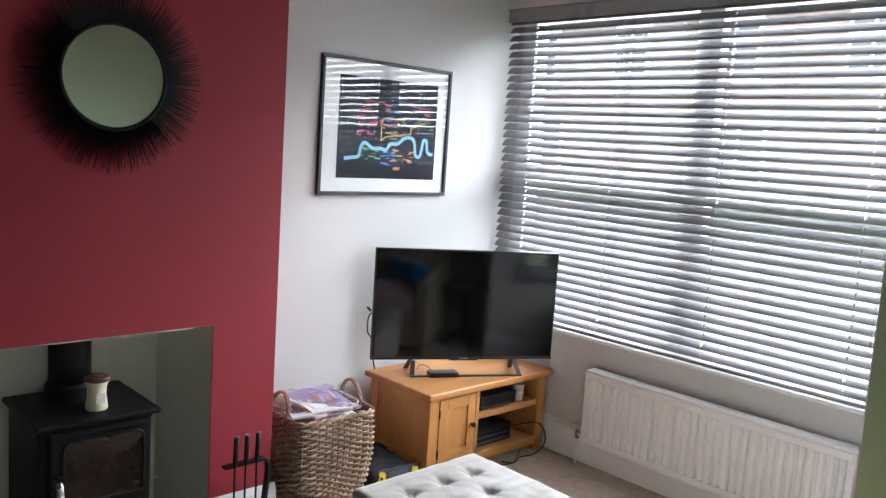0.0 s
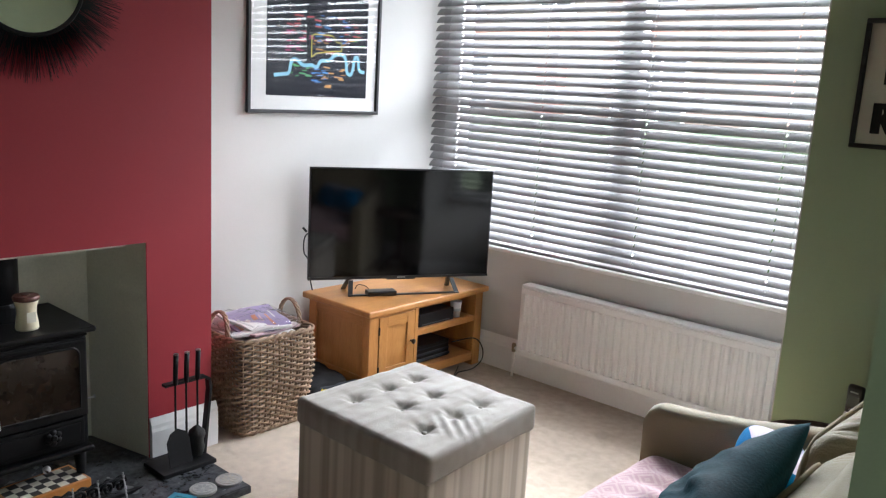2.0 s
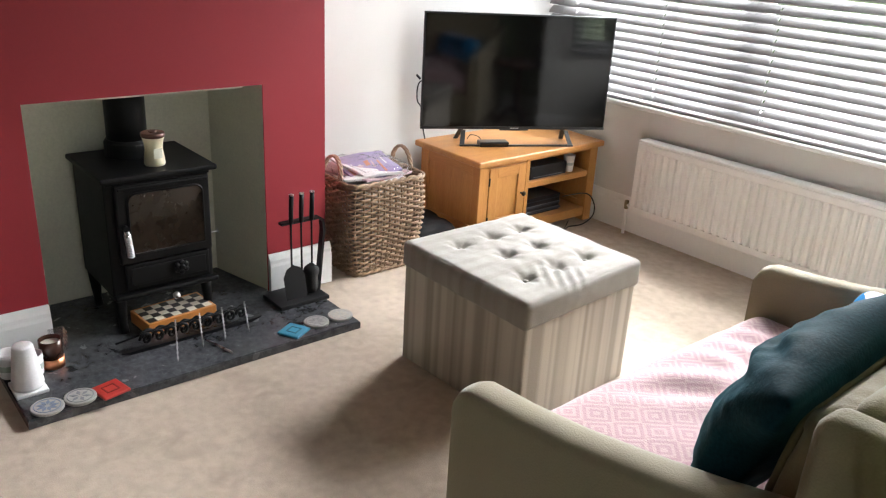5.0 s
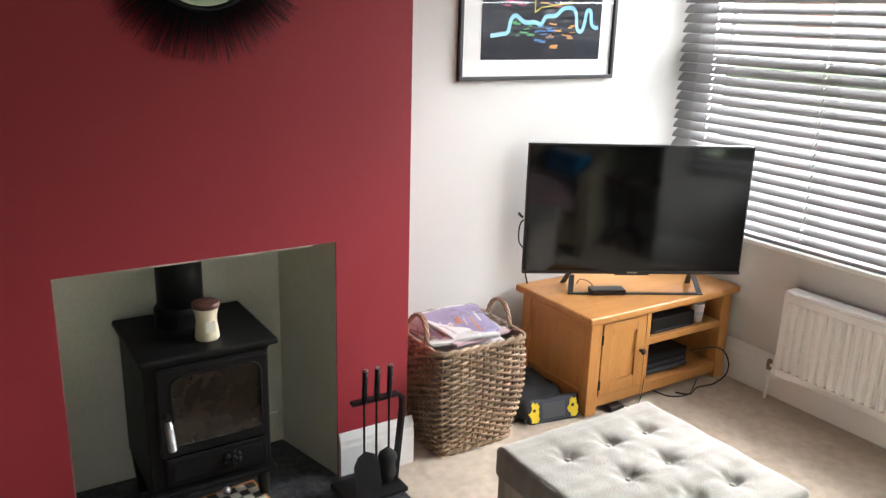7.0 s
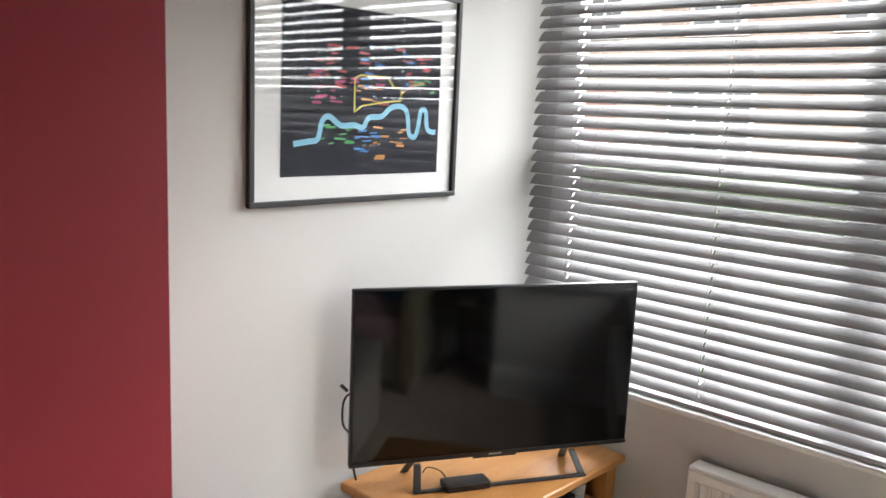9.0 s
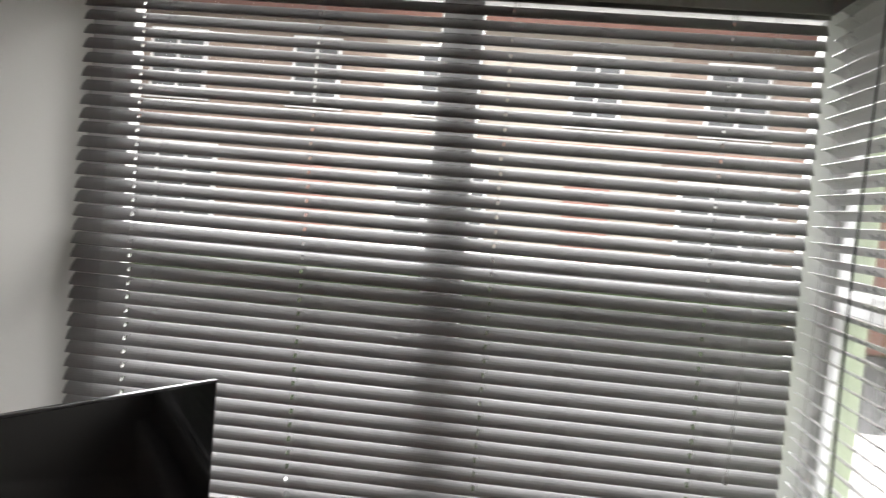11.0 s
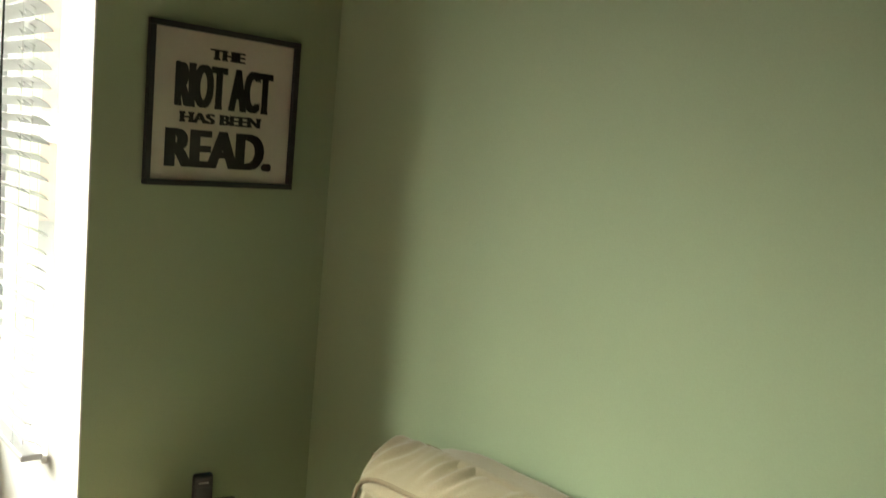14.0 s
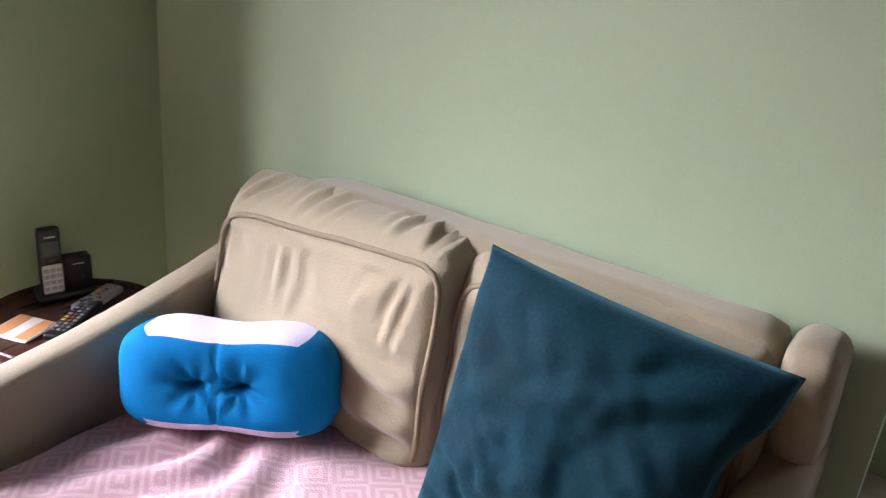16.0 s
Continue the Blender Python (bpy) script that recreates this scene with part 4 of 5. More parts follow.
for x, y, hgt, lab in ((-3.985, 2.262, 0.085, "white ceramic cup behind the wax warmer"), (-3.945, 2.32, 0.08, "white ceramic pot with a green pattern")):
    c = thing("ceramic_pot", (x, y, HZ), lab, "pot")
    part("body", lathe(bmesh.new(), [(0.028, 0), (0.034, 0.01), (0.036, hgt - 0.012), (0.036, hgt), (0.032, hgt), (0.03, hgt - 0.02)], x, y, HZ), WCER, c, smooth=True)
    part("pattern_band", lathe(bmesh.new(), [(0.0362, 0.03), (0.0366, 0.05)], x, y, HZ), plain("grey_green_glaze", (0.35, 0.4, 0.36)), c)

# ---- wicker basket ----
bask = thing("log_basket", (-4.23, 3.82, 0), "square brown wicker basket full of magazines and papers", "basket")
BX, BY = -4.232, 3.822


def ring_pt(a, z, off):
    """A rounded square that swells a little towards the top."""
    t = z / 0.43
    hx = 0.147 + 0.037 * math.sin(t * 2.3)
    hy = 0.158 + 0.046 * math.sin(t * 2.25)
    c, s = math.cos(a), math.sin(a)
    k = (abs(c) ** 8 + abs(s) ** 8) ** (-1 / 8)
    return Vector((BX + (hx + off) * c * k, BY + (hy + off) * s * k, z))


STAKES, ROWS_W = 42, 33
for row in range(ROWS_W):
    z = 0.02 + row * 0.0124
    bm = bmesh.new()
    pts = []
    for i in range(STAKES * 6):
        a = 2 * math.pi * i / (STAKES * 6)
        over = math.cos(STAKES * a / 2 + math.pi * (row % 2))
        wob = noise.noise(Vector((i * 0.11, row * 3.1, 0)))
        pts.append(ring_pt(a, z + 0.0022 * wob, 0.0085 * over + 0.002 * wob))
    tube(bm, pts, 0.0058 + 0.0008 * (row * 7 % 5 - 2) / 2, 6, closed=True)
    part("willow_strand", bm, WICKER, bask, smooth=True)
for i in range(STAKES):
    a = 2 * math.pi * i / STAKES
    part("willow_stake", tube(bmesh.new(), [ring_pt(a, z, 0) for z in (0.0, 0.11, 0.22, 0.33, 0.425)], 0.005, 6), WICKER, bask)
for z, rad_ in ((0.012, 0.009), (0.426, 0.011)):
    bm = bmesh.new()
    for ph in (0, math.pi):
        tube(bm, [ring_pt(2 * math.pi * i / 160, z + 0.006 * math.sin(i * 0.6 + ph), 0.004 + 0.006 * math.cos(i * 0.6 + ph)) for i in range(160)], rad_ * 0.7, 6, closed=True)
    part("rim" if z > 0.1 else "foot_rim", bm, WICKER, bask, smooth=True)
for y, lean in ((BY - 0.19, 0.02), (BY + 0.19, 0.0)):
    bm = bmesh.new()
    for ph in (0, 2.1, 4.2):
        pts = []
        for k in range(31):
            u = k / 30
            a = math.pi * u
            base = Vector((BX - 0.075 * math.cos(a), y + lean * math.sin(a), 0.415 + 0.105 * math.sin(a)))
            pts.append(base + Vector((0.004 * math.cos(k * 0.7 + ph), 0.006 * math.sin(k * 0.7 + ph), 0)))
        tube(bm, pts, 0.006, 6)
    part("handle", bm, WICKER, bask, "twisted willow handle", True)
PRINTS = [plain("magazine_" + n_, c, 0.35) for n_, c in (("violet", (0.33, 0.27, 0.46)), ("pink", (0.6, 0.42, 0.45)), ("white", (0.72, 0.7, 0.68)), ("grey", (0.45, 0.44, 0.44)), ("lilac", (0.5, 0.45, 0.6)), ("orange", (0.6, 0.25, 0.14)))]
heap = thing("magazine_stack", (BX, BY, 0.02), "heap of magazines and papers in plastic wrap in the basket", "magazines")
for i, (dx, dy, z, w, d, rz, rx, ry, p) in enumerate(((0, 0, 0.37, 0.29, 0.31, 3, 0, 0, 3), (0.0, -0.01, 0.395, 0.27, 0.29, -8, 3, -4, 2), (-0.01, 0.02, 0.412, 0.26, 0.3, 12, -4, -6, 1), (0.01, -0.02, 0.425, 0.25, 0.27, -14, 5, -9, 2), (-0.03, 0.02, 0.446, 0.23, 0.26, 9, -6, 10, 2), (0.005, 0.0, 0.455, 0.2, 0.24, -6, 4, 12, 0), (-0.06, -0.09, 0.44, 0.16, 0.1, 20, 10, 8, 1))):
    bm = box(-w / 2, w / 2, -d / 2, d / 2, -0.006, 0.006, 0.002)
    bmesh.ops.subdivide_edges(bm, edges=[e for e in bm.edges if e.calc_length() > 0.1], cuts=6, use_grid_fill=True)
    for v in bm.verts:
        v.co.z += 0.02 * noise.noise(Vector((v.co.x * 7 + i, v.co.y * 7, i)))
    ob = part("magazine", bm, PRINTS[p], heap, smooth=True)
    ob.matrix_basis = pose(BX + dx, BY + dy, z, rx, ry, rz)
    if p in (0, 2):
        for k in range(7 if p == 0 else 3):
            x0, y0 = rng.uniform(-0.08, 0.0), -0.1 + k * (0.03 if p == 0 else 0.07)
            bm = box(x0, x0 + rng.uniform(0.03, 0.1), y0, y0 + rng.uniform(0.006, 0.022), 0.0058, 0.0068)
            bmesh.ops.subdivide_edges(bm, edges=[e for e in bm.edges if e.calc_length() > 0.02], cuts=4, use_grid_fill=True)
            for v in bm.verts:
                v.co.z += 0.02 * noise.noise(Vector((v.co.x * 7 + i, v.co.y * 7, i)))
            part("print_block", bm, PRINTS[rng.choice((2, 4, 1, 5) if p == 0 else (4, 5, 3))], ob)
part("paper_wad", soft_box(BX - 0.12, BX + 0.12, BY - 0.13, BY + 0.13, 0.02, 0.372, 0.02, 8), PAPER, heap)
SHEETM = sheet_glass("clear_wrap", 0.15)
bm = soft_box(BX - 0.12, BX + 0.14, BY - 0.15, BY + 0.15, 0.43, 0.478, 0.02, 14, 0.01, 0.014, 5, 22)
w_ = part("plastic_wrap", bm, SHEETM, heap, "clear crinkled plastic wrap", True)
w_.visible_shadow = False

# ---- television unit ----
unit = thing("tv_cabinet", (-4.28, 4.77, 0), "honey oak television cabinet with one door and open shelves", "cabinet")
UX0, UX1, UY0, UY1, UZ = -4.51, -4.06, 4.35, 5.195, 0.413
part("top", box(-4.535, -4.035, 4.322, 5.215, UZ, 0.444, 0.008, 3), OAK, unit)
for y0 in (UY0, UY1 - 0.06):
    for x0 in (UX0, UX1 - 0.055):
        part("corner_post", box(x0, x0 + 0.055, y0, y0 + 0.06, 0, UZ, 0.003), OAK_UP, unit)
for y0 in (UY0 + 0.012, UY1 - 0.03):
    part("side_panel", box(UX0 + 0.055, UX1 - 0.055, y0, y0 + 0.018, 0.1, UZ - 0.06), OAK_UP, unit)
    part("side_rail", box(UX0 + 0.055, UX1 - 0.055, y0 - 0.008, y0 + 0.022, 0.03, 0.1, 0.002), OAK_X, unit)
    part("side_rail", box(UX0 + 0.055, UX1 - 0.055, y0 - 0.008, y0 + 0.022, UZ - 0.06, UZ, 0.002), OAK_X, unit)
part("back_panel", box(UX0, UX0 + 0.01, UY0 + 0.06, UY1 - 0.06, 0.03, UZ), OAK_UP, unit)
part("divider", box(UX0 + 0.01, UX1, 4.662, 4.686, 0.03, UZ, 0.002), OAK_UP, unit)
part("bottom_board", box(UX0 + 0.01, UX1 - 0.004, UY0 + 0.06, UY1 - 0.06, 0.03, 0.078, 0.003), OAK, unit)
part("shelf", box(UX0 + 0.01, UX1 - 0.006, 4.686, UY1 - 0.06, 0.252, 0.284, 0.003), OAK, unit)
part("top_rail", box(UX1 - 0.02, UX1 - 0.002, UY0 + 0.06, UY1 - 0.06, 0.398, UZ, 0.001), OAK, unit)
dr = part("door", box(UX1 - 0.022, UX1 - 0.008, 4.414, 4.658, 0.082, 0.396), OAK_UP, unit)
for n_, (y0, y1, z0, z1), m_ in (("stile", (4.414, 4.468, 0.082, 0.396), OAK_UP), ("stile", (4.606, 4.658, 0.082, 0.396), OAK_UP), ("rail", (4.468, 4.606, 0.082, 0.135), OAK), ("rail", (4.468, 4.606, 0.343, 0.396), OAK)):
    part(n_, box(UX1 - 0.008, UX1 + 0.002, y0, y1, z0, z1, 0.002), m_, dr)
part("knob", lathe(bmesh.new(), [(0.006, 0), (0.005, 0.012), (0.013, 0.018), (0.013, 0.024), (0.006, 0.028)], 0, 0, 0, 14), plain("dark_bronze", (0.07, 0.06, 0.05), 0.35, 0.9), dr, "dark metal knob", True).matrix_basis = pose(UX1 + 0.002, 4.634, 0.243, 0, 90, 0)
for z in (0.13, 0.33):
    part("hinge", tube(bmesh.new(), [(UX1 + 0.003, 4.413, z - 0.02), (UX1 + 0.003, 4.413, z + 0.02)], 0.004, 8), BLACK, dr)


def device(name, label, cat, x0, x1, y0, y1, z0, z1, ridges=0):
    d = thing(name, ((x0 + x1) / 2, (y0 + y1) / 2, z0), label, cat)
    part("case", box(x0, x1, y0, y1, z0, z1, 0.004), PLASTIC, d)
    for k in range(ridges):
        zz = z0 + (z1 - z0) * (k + 0.7) / (ridges + 0.4)
        part("ridge", box(x1 - 0.01, x1 + 0.012 - 0.006 * k, y0 + 0.004, y1 - 0.004, zz - 0.006, zz + 0.004, 0.002), mat("slate_plastic", (0.05, 0.06, 0.075), 0.3, scale=30), d)
    part("front_strip", box(x1, x1 + 0.0015, y0 + 0.02, y1 - 0.03, z0 + 0.008, z0 + 0.012), plain("grey_trim", (0.12, 0.12, 0.13), 0.3), d)
    return d


device("media_recorder", "black media recorder box on the cabinet shelf", "recorder", -4.36, -4.085, 4.72, 4.985, 0.285, 0.352)
device("games_console", "dark slab-sided games console on the lower shelf", "games console", -4.38, -4.11, 4.71, 4.99, 0.079, 0.17, 3)
cup = thing("paper_cup", (-4.12, 5.03, 0.284), "white paper cup with a faint pattern", "cup")
part("cup", lathe(bmesh.new(), [(0.024, 0), (0.031, 0.085), (0.033, 0.087), (0.029, 0.084), (0.023, 0.006)], -4.115, 5.035, 0.284), WCER, cup, smooth=True)
part("blue_marks", lathe(bmesh.new(), [(0.0275, 0.035), (0.0282, 0.05)], -4.115, 5.035, 0.284), plain("grey_blue_print", (0.45, 0.5, 0.55)), cup)
cab = thing("power_cable", (-4.0, 5.12, 0), "black power cable looping from the shelf to the carpet", "cable")
part("cord", tube(bmesh.new(), smooth_line([(-4.1, 5.0, 0.15), (-4.03, 5.1, 0.17), (-4.0, 5.14, 0.12), (-3.995, 5.14, 0.05), (-4.01, 5.08, 0.006), (-4.02, 4.98, 0.006), (-3.99, 4.9, 0.006), (-4.03, 4.85, 0.008)]), 0.0035, 6), PLASTIC, cab, smooth=True)
cab = thing("power_cable", (-4.05, 4.86, 0), "thin dark cable lying on the carpet by the cabinet", "cable")
part("cord", tube(bmesh.new(), smooth_line([(-4.1, 4.78, 0.006), (-4.02, 4.8, 0.006), (-3.99, 4.88, 0.006), (-4.02, 4.95, 0.006), (-4.06, 5.02, 0.02)]), 0.003, 6), PLASTIC, cab, smooth=True)

# ---- television ----
tv = thing("television", (0, 0, 0), "flat black television standing angled on the oak cabinet", "television", m=pose(-4.247, 4.736, 0.444, 0, 0, 61.6))
TZ0, TZ1 = 0.068, 0.635
part("casing", box(-0.485, 0.485, 0.002, 0.022, TZ0, TZ1, 0.003), PLASTIC, tv)
part("rear_housing", box(-0.36, 0.36, 0.022, 0.062, TZ0 + 0.02, TZ1 - 0.2, 0.012), PLASTIC, tv)
part("screen", box(-0.477, 0.477, -0.001, 0.0025, TZ0 + 0.014, TZ1 - 0.008), SCREEN, tv, "glossy black switched-off screen")
part("lower_bezel", box(-0.485, 0.485, -0.003, 0.004, TZ0, TZ0 + 0.013, 0.001), PLASTIC, tv)
part("badge", box(-0.022, 0.022, -0.0042, -0.003, TZ0 + 0.0035, TZ0 + 0.009), plain("silver_badge", (0.35, 0.35, 0.36), 0.3, 0.8), tv, "small silver badge")
part("sensor_bar", box(-0.075, 0.075, -0.002, 0.01, TZ0 - 0.006, TZ0), PLASTIC, tv)
for sx in (-1, 1):
    bm = bmesh.new()
    for y1, w in ((-0.075, 0.011), (0.1, 0.011)):
        prism(bm, [(sx * 0.27 - w + (0.0), TZ0), (sx * 0.27 + w, TZ0), (sx * 0.285 + w, 0.0), (sx * 0.285 - w, 0.0)], "y", y1 * 0.25 - 0.006, y1 * 0.25 + 0.006)
    for v in bm.verts:
        v.co.y += (1 - v.co.z / TZ0) * (0.056 if v.co.y > 0.01 else -0.058)
    part("foot", bm, plain("gunmetal", (0.06, 0.06, 0.062), 0.35, 0.7), tv)
part("foot_bar", box(-0.296, 0.296, -0.086, -0.068, 0.0, 0.008, 0.002), plain("gunmetal_bar", (0.06, 0.06, 0.062), 0.35, 0.7), tv)
stb = thing("set_top_box", (0, 0, 0), "small black set-top box in front of the television", "set-top box", m=pose(-4.25, 4.598, 0.4445, 0, 0, 64))
part("case", box(-0.075, 0.075, -0.035, 0.03, 0, 0.024, 0.004), PLASTIC, stb)
part("front_window", box(-0.07, 0.07, -0.0365, -0.035, 0.005, 0.019), plain("smoked_plastic", (0.01, 0.01, 0.012), 0.1), stb)
part("lead", tube(bmesh.new(), smooth_line([(-0.05, 0.03, 0.012), (-0.06, 0.06, 0.03), (-0.09, 0.1, 0.03), (-0.1, 0.12, 0.004)]), 0.002, 5), PLASTIC, stb)
adp = thing("mains_adapter", (-4.05, 4.5, 0), "small black mains adapter on the carpet under the cabinet", "adapter")
part("block", box(-4.09, -4.03, 4.47, 4.545, 0.0, 0.024, 0.006), PLASTIC, adp)
part("lead", tube(bmesh.new(), smooth_line([(-4.05, 4.545, 0.012), (-4.03, 4.6, 0.004), (-4.045, 4.65, 0.02), (-4.052, 4.668, 0.12)]), 0.002, 5), PLASTIC, adp)
lead = thing("aerial_lead", (-4.52, 4.3, 0.44), "black cable hanging behind the television", "cable")
part("cord", tube(bmesh.new(), smooth_line([(-4.47, 4.35, 0.75), (-4.495, 4.315, 0.745), (-4.505, 4.303, 0.71), (-4.502, 4.303, 0.65), (-4.495, 4.325, 0.61), (-4.505, 4.345, 0.52), (-4.5, 4.36, 0.45)]), 0.0035, 6), PLASTIC, lead, smooth=True)
part("plug", tube(bmesh.new(), [(-4.505, 4.318, 0.755), (-4.508, 4.298, 0.775)], 0.006, 8), PLASTIC, lead)

# bag and case on the carpet between basket and cabinet
bag = thing("black_bag", (-4.25, 4.17, 0), "crumpled black cloth bag on the carpet", "bag")
part("body", soft_box(-4.42, -4.13, 4.06, 4.3, 0.0, 0.13, 0.05, 14, 0.01, 0.012, 2, 16), mat("black_cloth", (0.014, 0.014, 0.016), 0.85, scale=20, fine=200, bump=0.3), bag, smooth=True)
case = thing("console_case", (0, 0, 0), "dark carrying case with plain yellow shapes on its front", "carrying case", m=pose(-4.09, 4.215, 0, -14, 0, 80))
part("shell", box(-0.115, 0.115, 0.0, 0.04, 0.0, 0.104, 0.014, 3), mat("navy_case", (0.03, 0.035, 0.05), 0.6), case)
YEL = plain("yellow_print", (0.75, 0.55, 0.02), 0.5)
for x_, z_, rx_ in ((-0.088, 0.05, 0.024), (0.09, 0.05, 0.023)):
    bm = bmesh.new()
    prism(bm, [(x_ + rx_ * (1 + 0.28 * math.sin(a * 1.9 + x_ * 30)) * math.cos(a * math.pi / 9), z_ + rx_ * 1.75 * (1 + 0.12 * math.sin(a * 2.7)) * math.sin(a * math.pi / 9)) for a in range(18)], "y", -0.0012, 0.0)
    part("yellow_shape", bm, YEL, case)
    part("dark_spot", box(x_ - 0.009, x_ + 0.004, -0.0024, -0.0013, z_ + 0.004, z_ + 0.016, 0.0003), PLASTIC, case)
part("grey_panel", box(-0.052, 0.052, -0.0012, 0.001, 0.022, 0.084, 0.0004), plain("case_grey", (0.06, 0.065, 0.075), 0.5), case)
part("zip", box(-0.127, 0.127, 0.017, 0.022, 0.01, 0.1, 0.001), PLASTIC, case)

# ---- storage ottoman ----
STRIPE = mat("striped_linen", (0.5, 0.45, 0.38), 0.9, scale=8, fine=260, bump=0.3, sheen=0.2)
n_, l_, b_ = nodes_of(STRIPE)
tc = n_.new("ShaderNodeTexCoord")
sep = n_.new("ShaderNodeSeparateXYZ")
l_.new(tc.outputs["Object"], sep.inputs[0])
add_ = n_.new("ShaderNodeMath")
l_.new(sep.outputs[0], add_.inputs[0])
l_.new(sep.outputs[1], add_.inputs[1])
comb = n_.new("ShaderNodeCombineXYZ")
l_.new(add_.outputs[0], comb.inputs[0])
st = n_.new("ShaderNodeTexNoise")
st.inputs["Scale"].default_value, st.inputs["Detail"].default_value = 16, 2
l_.new(comb.outputs[0], st.inputs["Vector"])
ramp_ = n_.new("ShaderNodeValToRGB")
ramp_.color_ramp.elements[0].position, ramp_.color_ramp.elements[0].color = 0.42, (0.36, 0.315, 0.26, 1)
ramp_.color_ramp.elements[1].position, ramp_.color_ramp.elements[1].color = 0.56, (0.56, 0.51, 0.44, 1)
l_.new(st.outputs["Fac"], ramp_.inputs[0])
l_.new(ramp_.outputs[0], b_.inputs["Base Color"])
LINEN = mat("pale_linen", (0.37, 0.34, 0.295), 0.9, var=0.08, scale=8, fine=260, bump=0.4, sheen=0.2)
ln, ll, lb = nodes_of(LINEN)
ltc, lsep, lcomb, lst, lramp = (ln.new("ShaderNode" + k) for k in ("TexCoord", "SeparateXYZ", "CombineXYZ", "TexNoise", "ValToRGB"))
ll.new(ltc.outputs["Object"], lsep.inputs[0])
ll.new(lsep.outputs[0], lcomb.inputs[0])
ll.new(lcomb.outputs[0], lst.inputs["Vector"])
lst.inputs["Scale"].default_value, lst.inputs["Detail"].default_value = 18, 2
lramp.color_ramp.elements[0].position, lramp.color_ramp.elements[0].color = 0.4, (0.25, 0.225, 0.192, 1)
lramp.color_ramp.elements[1].position, lramp.color_ramp.elements[1].color = 0.58, (0.315, 0.29, 0.257, 1)
ll.new(lst.outputs["Fac"], lramp.inputs[0])
ll.new(lramp.outputs[0], lb.inputs["Base Color"])
OX0, OX1, OY0, OY1 = -3.42, -2.855, 3.42, 3.99
ott = thing("storage_ottoman", ((OX0 + OX1) / 2, (OY0 + OY1) / 2, 0), "square beige striped ottoman with a buttoned pale linen lid", "ottoman")
bm = box(OX0 + 0.004, OX1 - 0.004, OY0 + 0.004, OY1 - 0.004, 0.0, 0.37, 0.008, 3)
for v in bm.verts:
    if v.co.x > -3.1 and v.co.y < 3.7:
        v.co += Vector((0.022, 0.02, 0))
part("box", bm, STRIPE, ott)
BTN = [(-3.29, 3.56), (-3.29, 3.71), (-3.29, 3.855), (-3.14, 3.635), (-3.14, 3.785), (-2.985, 3.56), (-2.985, 3.71), (-2.985, 3.855)]


def slump(p):
    """The lid sags outwards at one corner."""
    u, v = (p.x - OX0) / (OX1 - OX0), 1 - (p.y - OY0) / (OY1 - OY0)
    return Vector((0.032, 0.004, -0.004)) * max(0, u) ** 1.5 * max(0, v) ** 1.5


def tuft(p):
    if p.z < 0.42:
        return slump(p)
    d = sum(math.exp(-((p.x - x) ** 2 + (p.y - y) ** 2) / 0.0007) * 0.02 + math.exp(-((p.x - x) ** 2 + (p.y - y) ** 2) / 0.005) * 0.006 for x, y in BTN)
    for x, y in BTN:
        q = math.hypot(p.x - x, p.y - y)
        if q < 0.11:
            d += 0.0035 * math.cos(6 * math.atan2(p.y - y, p.x - x) + x * 40) * math.exp(-(q / 0.05) ** 2) * min(1, q / 0.012)
    fold = 0.0055 * math.sin((p.x * 0.8 + p.y) * 130) * max(0, 1 - ((p.x + 2.93) ** 2 + (p.y - 3.66) ** 2) / 0.012)
    return Vector((0, 0, -d + fold)) + slump(p)


lid = part("lid", soft_box(OX0 - 0.005, OX1 + 0.006, OY0 - 0.006, OY1 + 0.005, 0.358, 0.452, 0.018, 64, 0.008, 0.0025, 1, 12, tuft), LINEN, ott, "pale linen padded lid", True)
for x, y in BTN:
    part("button", ball(bmesh.new(), (x + slump(Vector((x, y, 0))).x, y + slump(Vector((x, y, 0))).y, 0.434), 0.009, 10, (1, 1, 0.5)), LINEN, lid, smooth=True)

# ---- sofa ----
sofa = thing("sofa", (-2.03, 3.47, 0), "two-seat beige cloth sofa with a pink patterned throw on the seat", "sofa")
SF, SB = -2.45, -1.625
A0, A1, A2, A3 = 2.815, 2.905, 3.985, 4.065


def arm(y0, y1):
    bm = bmesh.new()
    ny, prof = 8, []
    top = [(SF, 0.55), (SF + 0.012, 0.572), (SF + 0.04, 0.585), (SF + 0.16, 0.594), (SF + 0.3, 0.614), (SF + 0.45, 0.645), (SF + 0.58, 0.676), (SF + 0.66, 0.7), (SF + 0.74, 0.722), (SB, 0.735)]
    ring = []
    for x, z in top:
        row = []
        for k in range(ny + 1):
            a = math.pi * k / ny
            y = (y0 + y1) / 2 - (y1 - y0) / 2 * math.cos(a)
            row.append(bm.verts.new((x, y, z - 0.028 * (1 - math.sin(a) ** 0.6))))
        ring.append([bm.verts.new((x, y0, 0.07))] + row + [bm.verts.new((x, y1, 0.07))])
    for a, b in zip(ring, ring[1:]):
        for k in range(len(a) - 1):
            bm.faces.new((a[k], b[k], b[k + 1], a[k + 1]))
        bm.faces.new((a[0], a[-1], b[-1], b[0]))
    bm.faces.new(ring[0])
    bm.faces.new(ring[-1][::-1])
    bmesh.ops.recalc_face_normals(bm, faces=bm.faces)
    return bm


def shade_auto(ob, angle=40):
    for p in ob.data.polygons:
        p.use_smooth = True
    ob.data.set_sharp_from_angle(angle=radians(angle))
    return ob


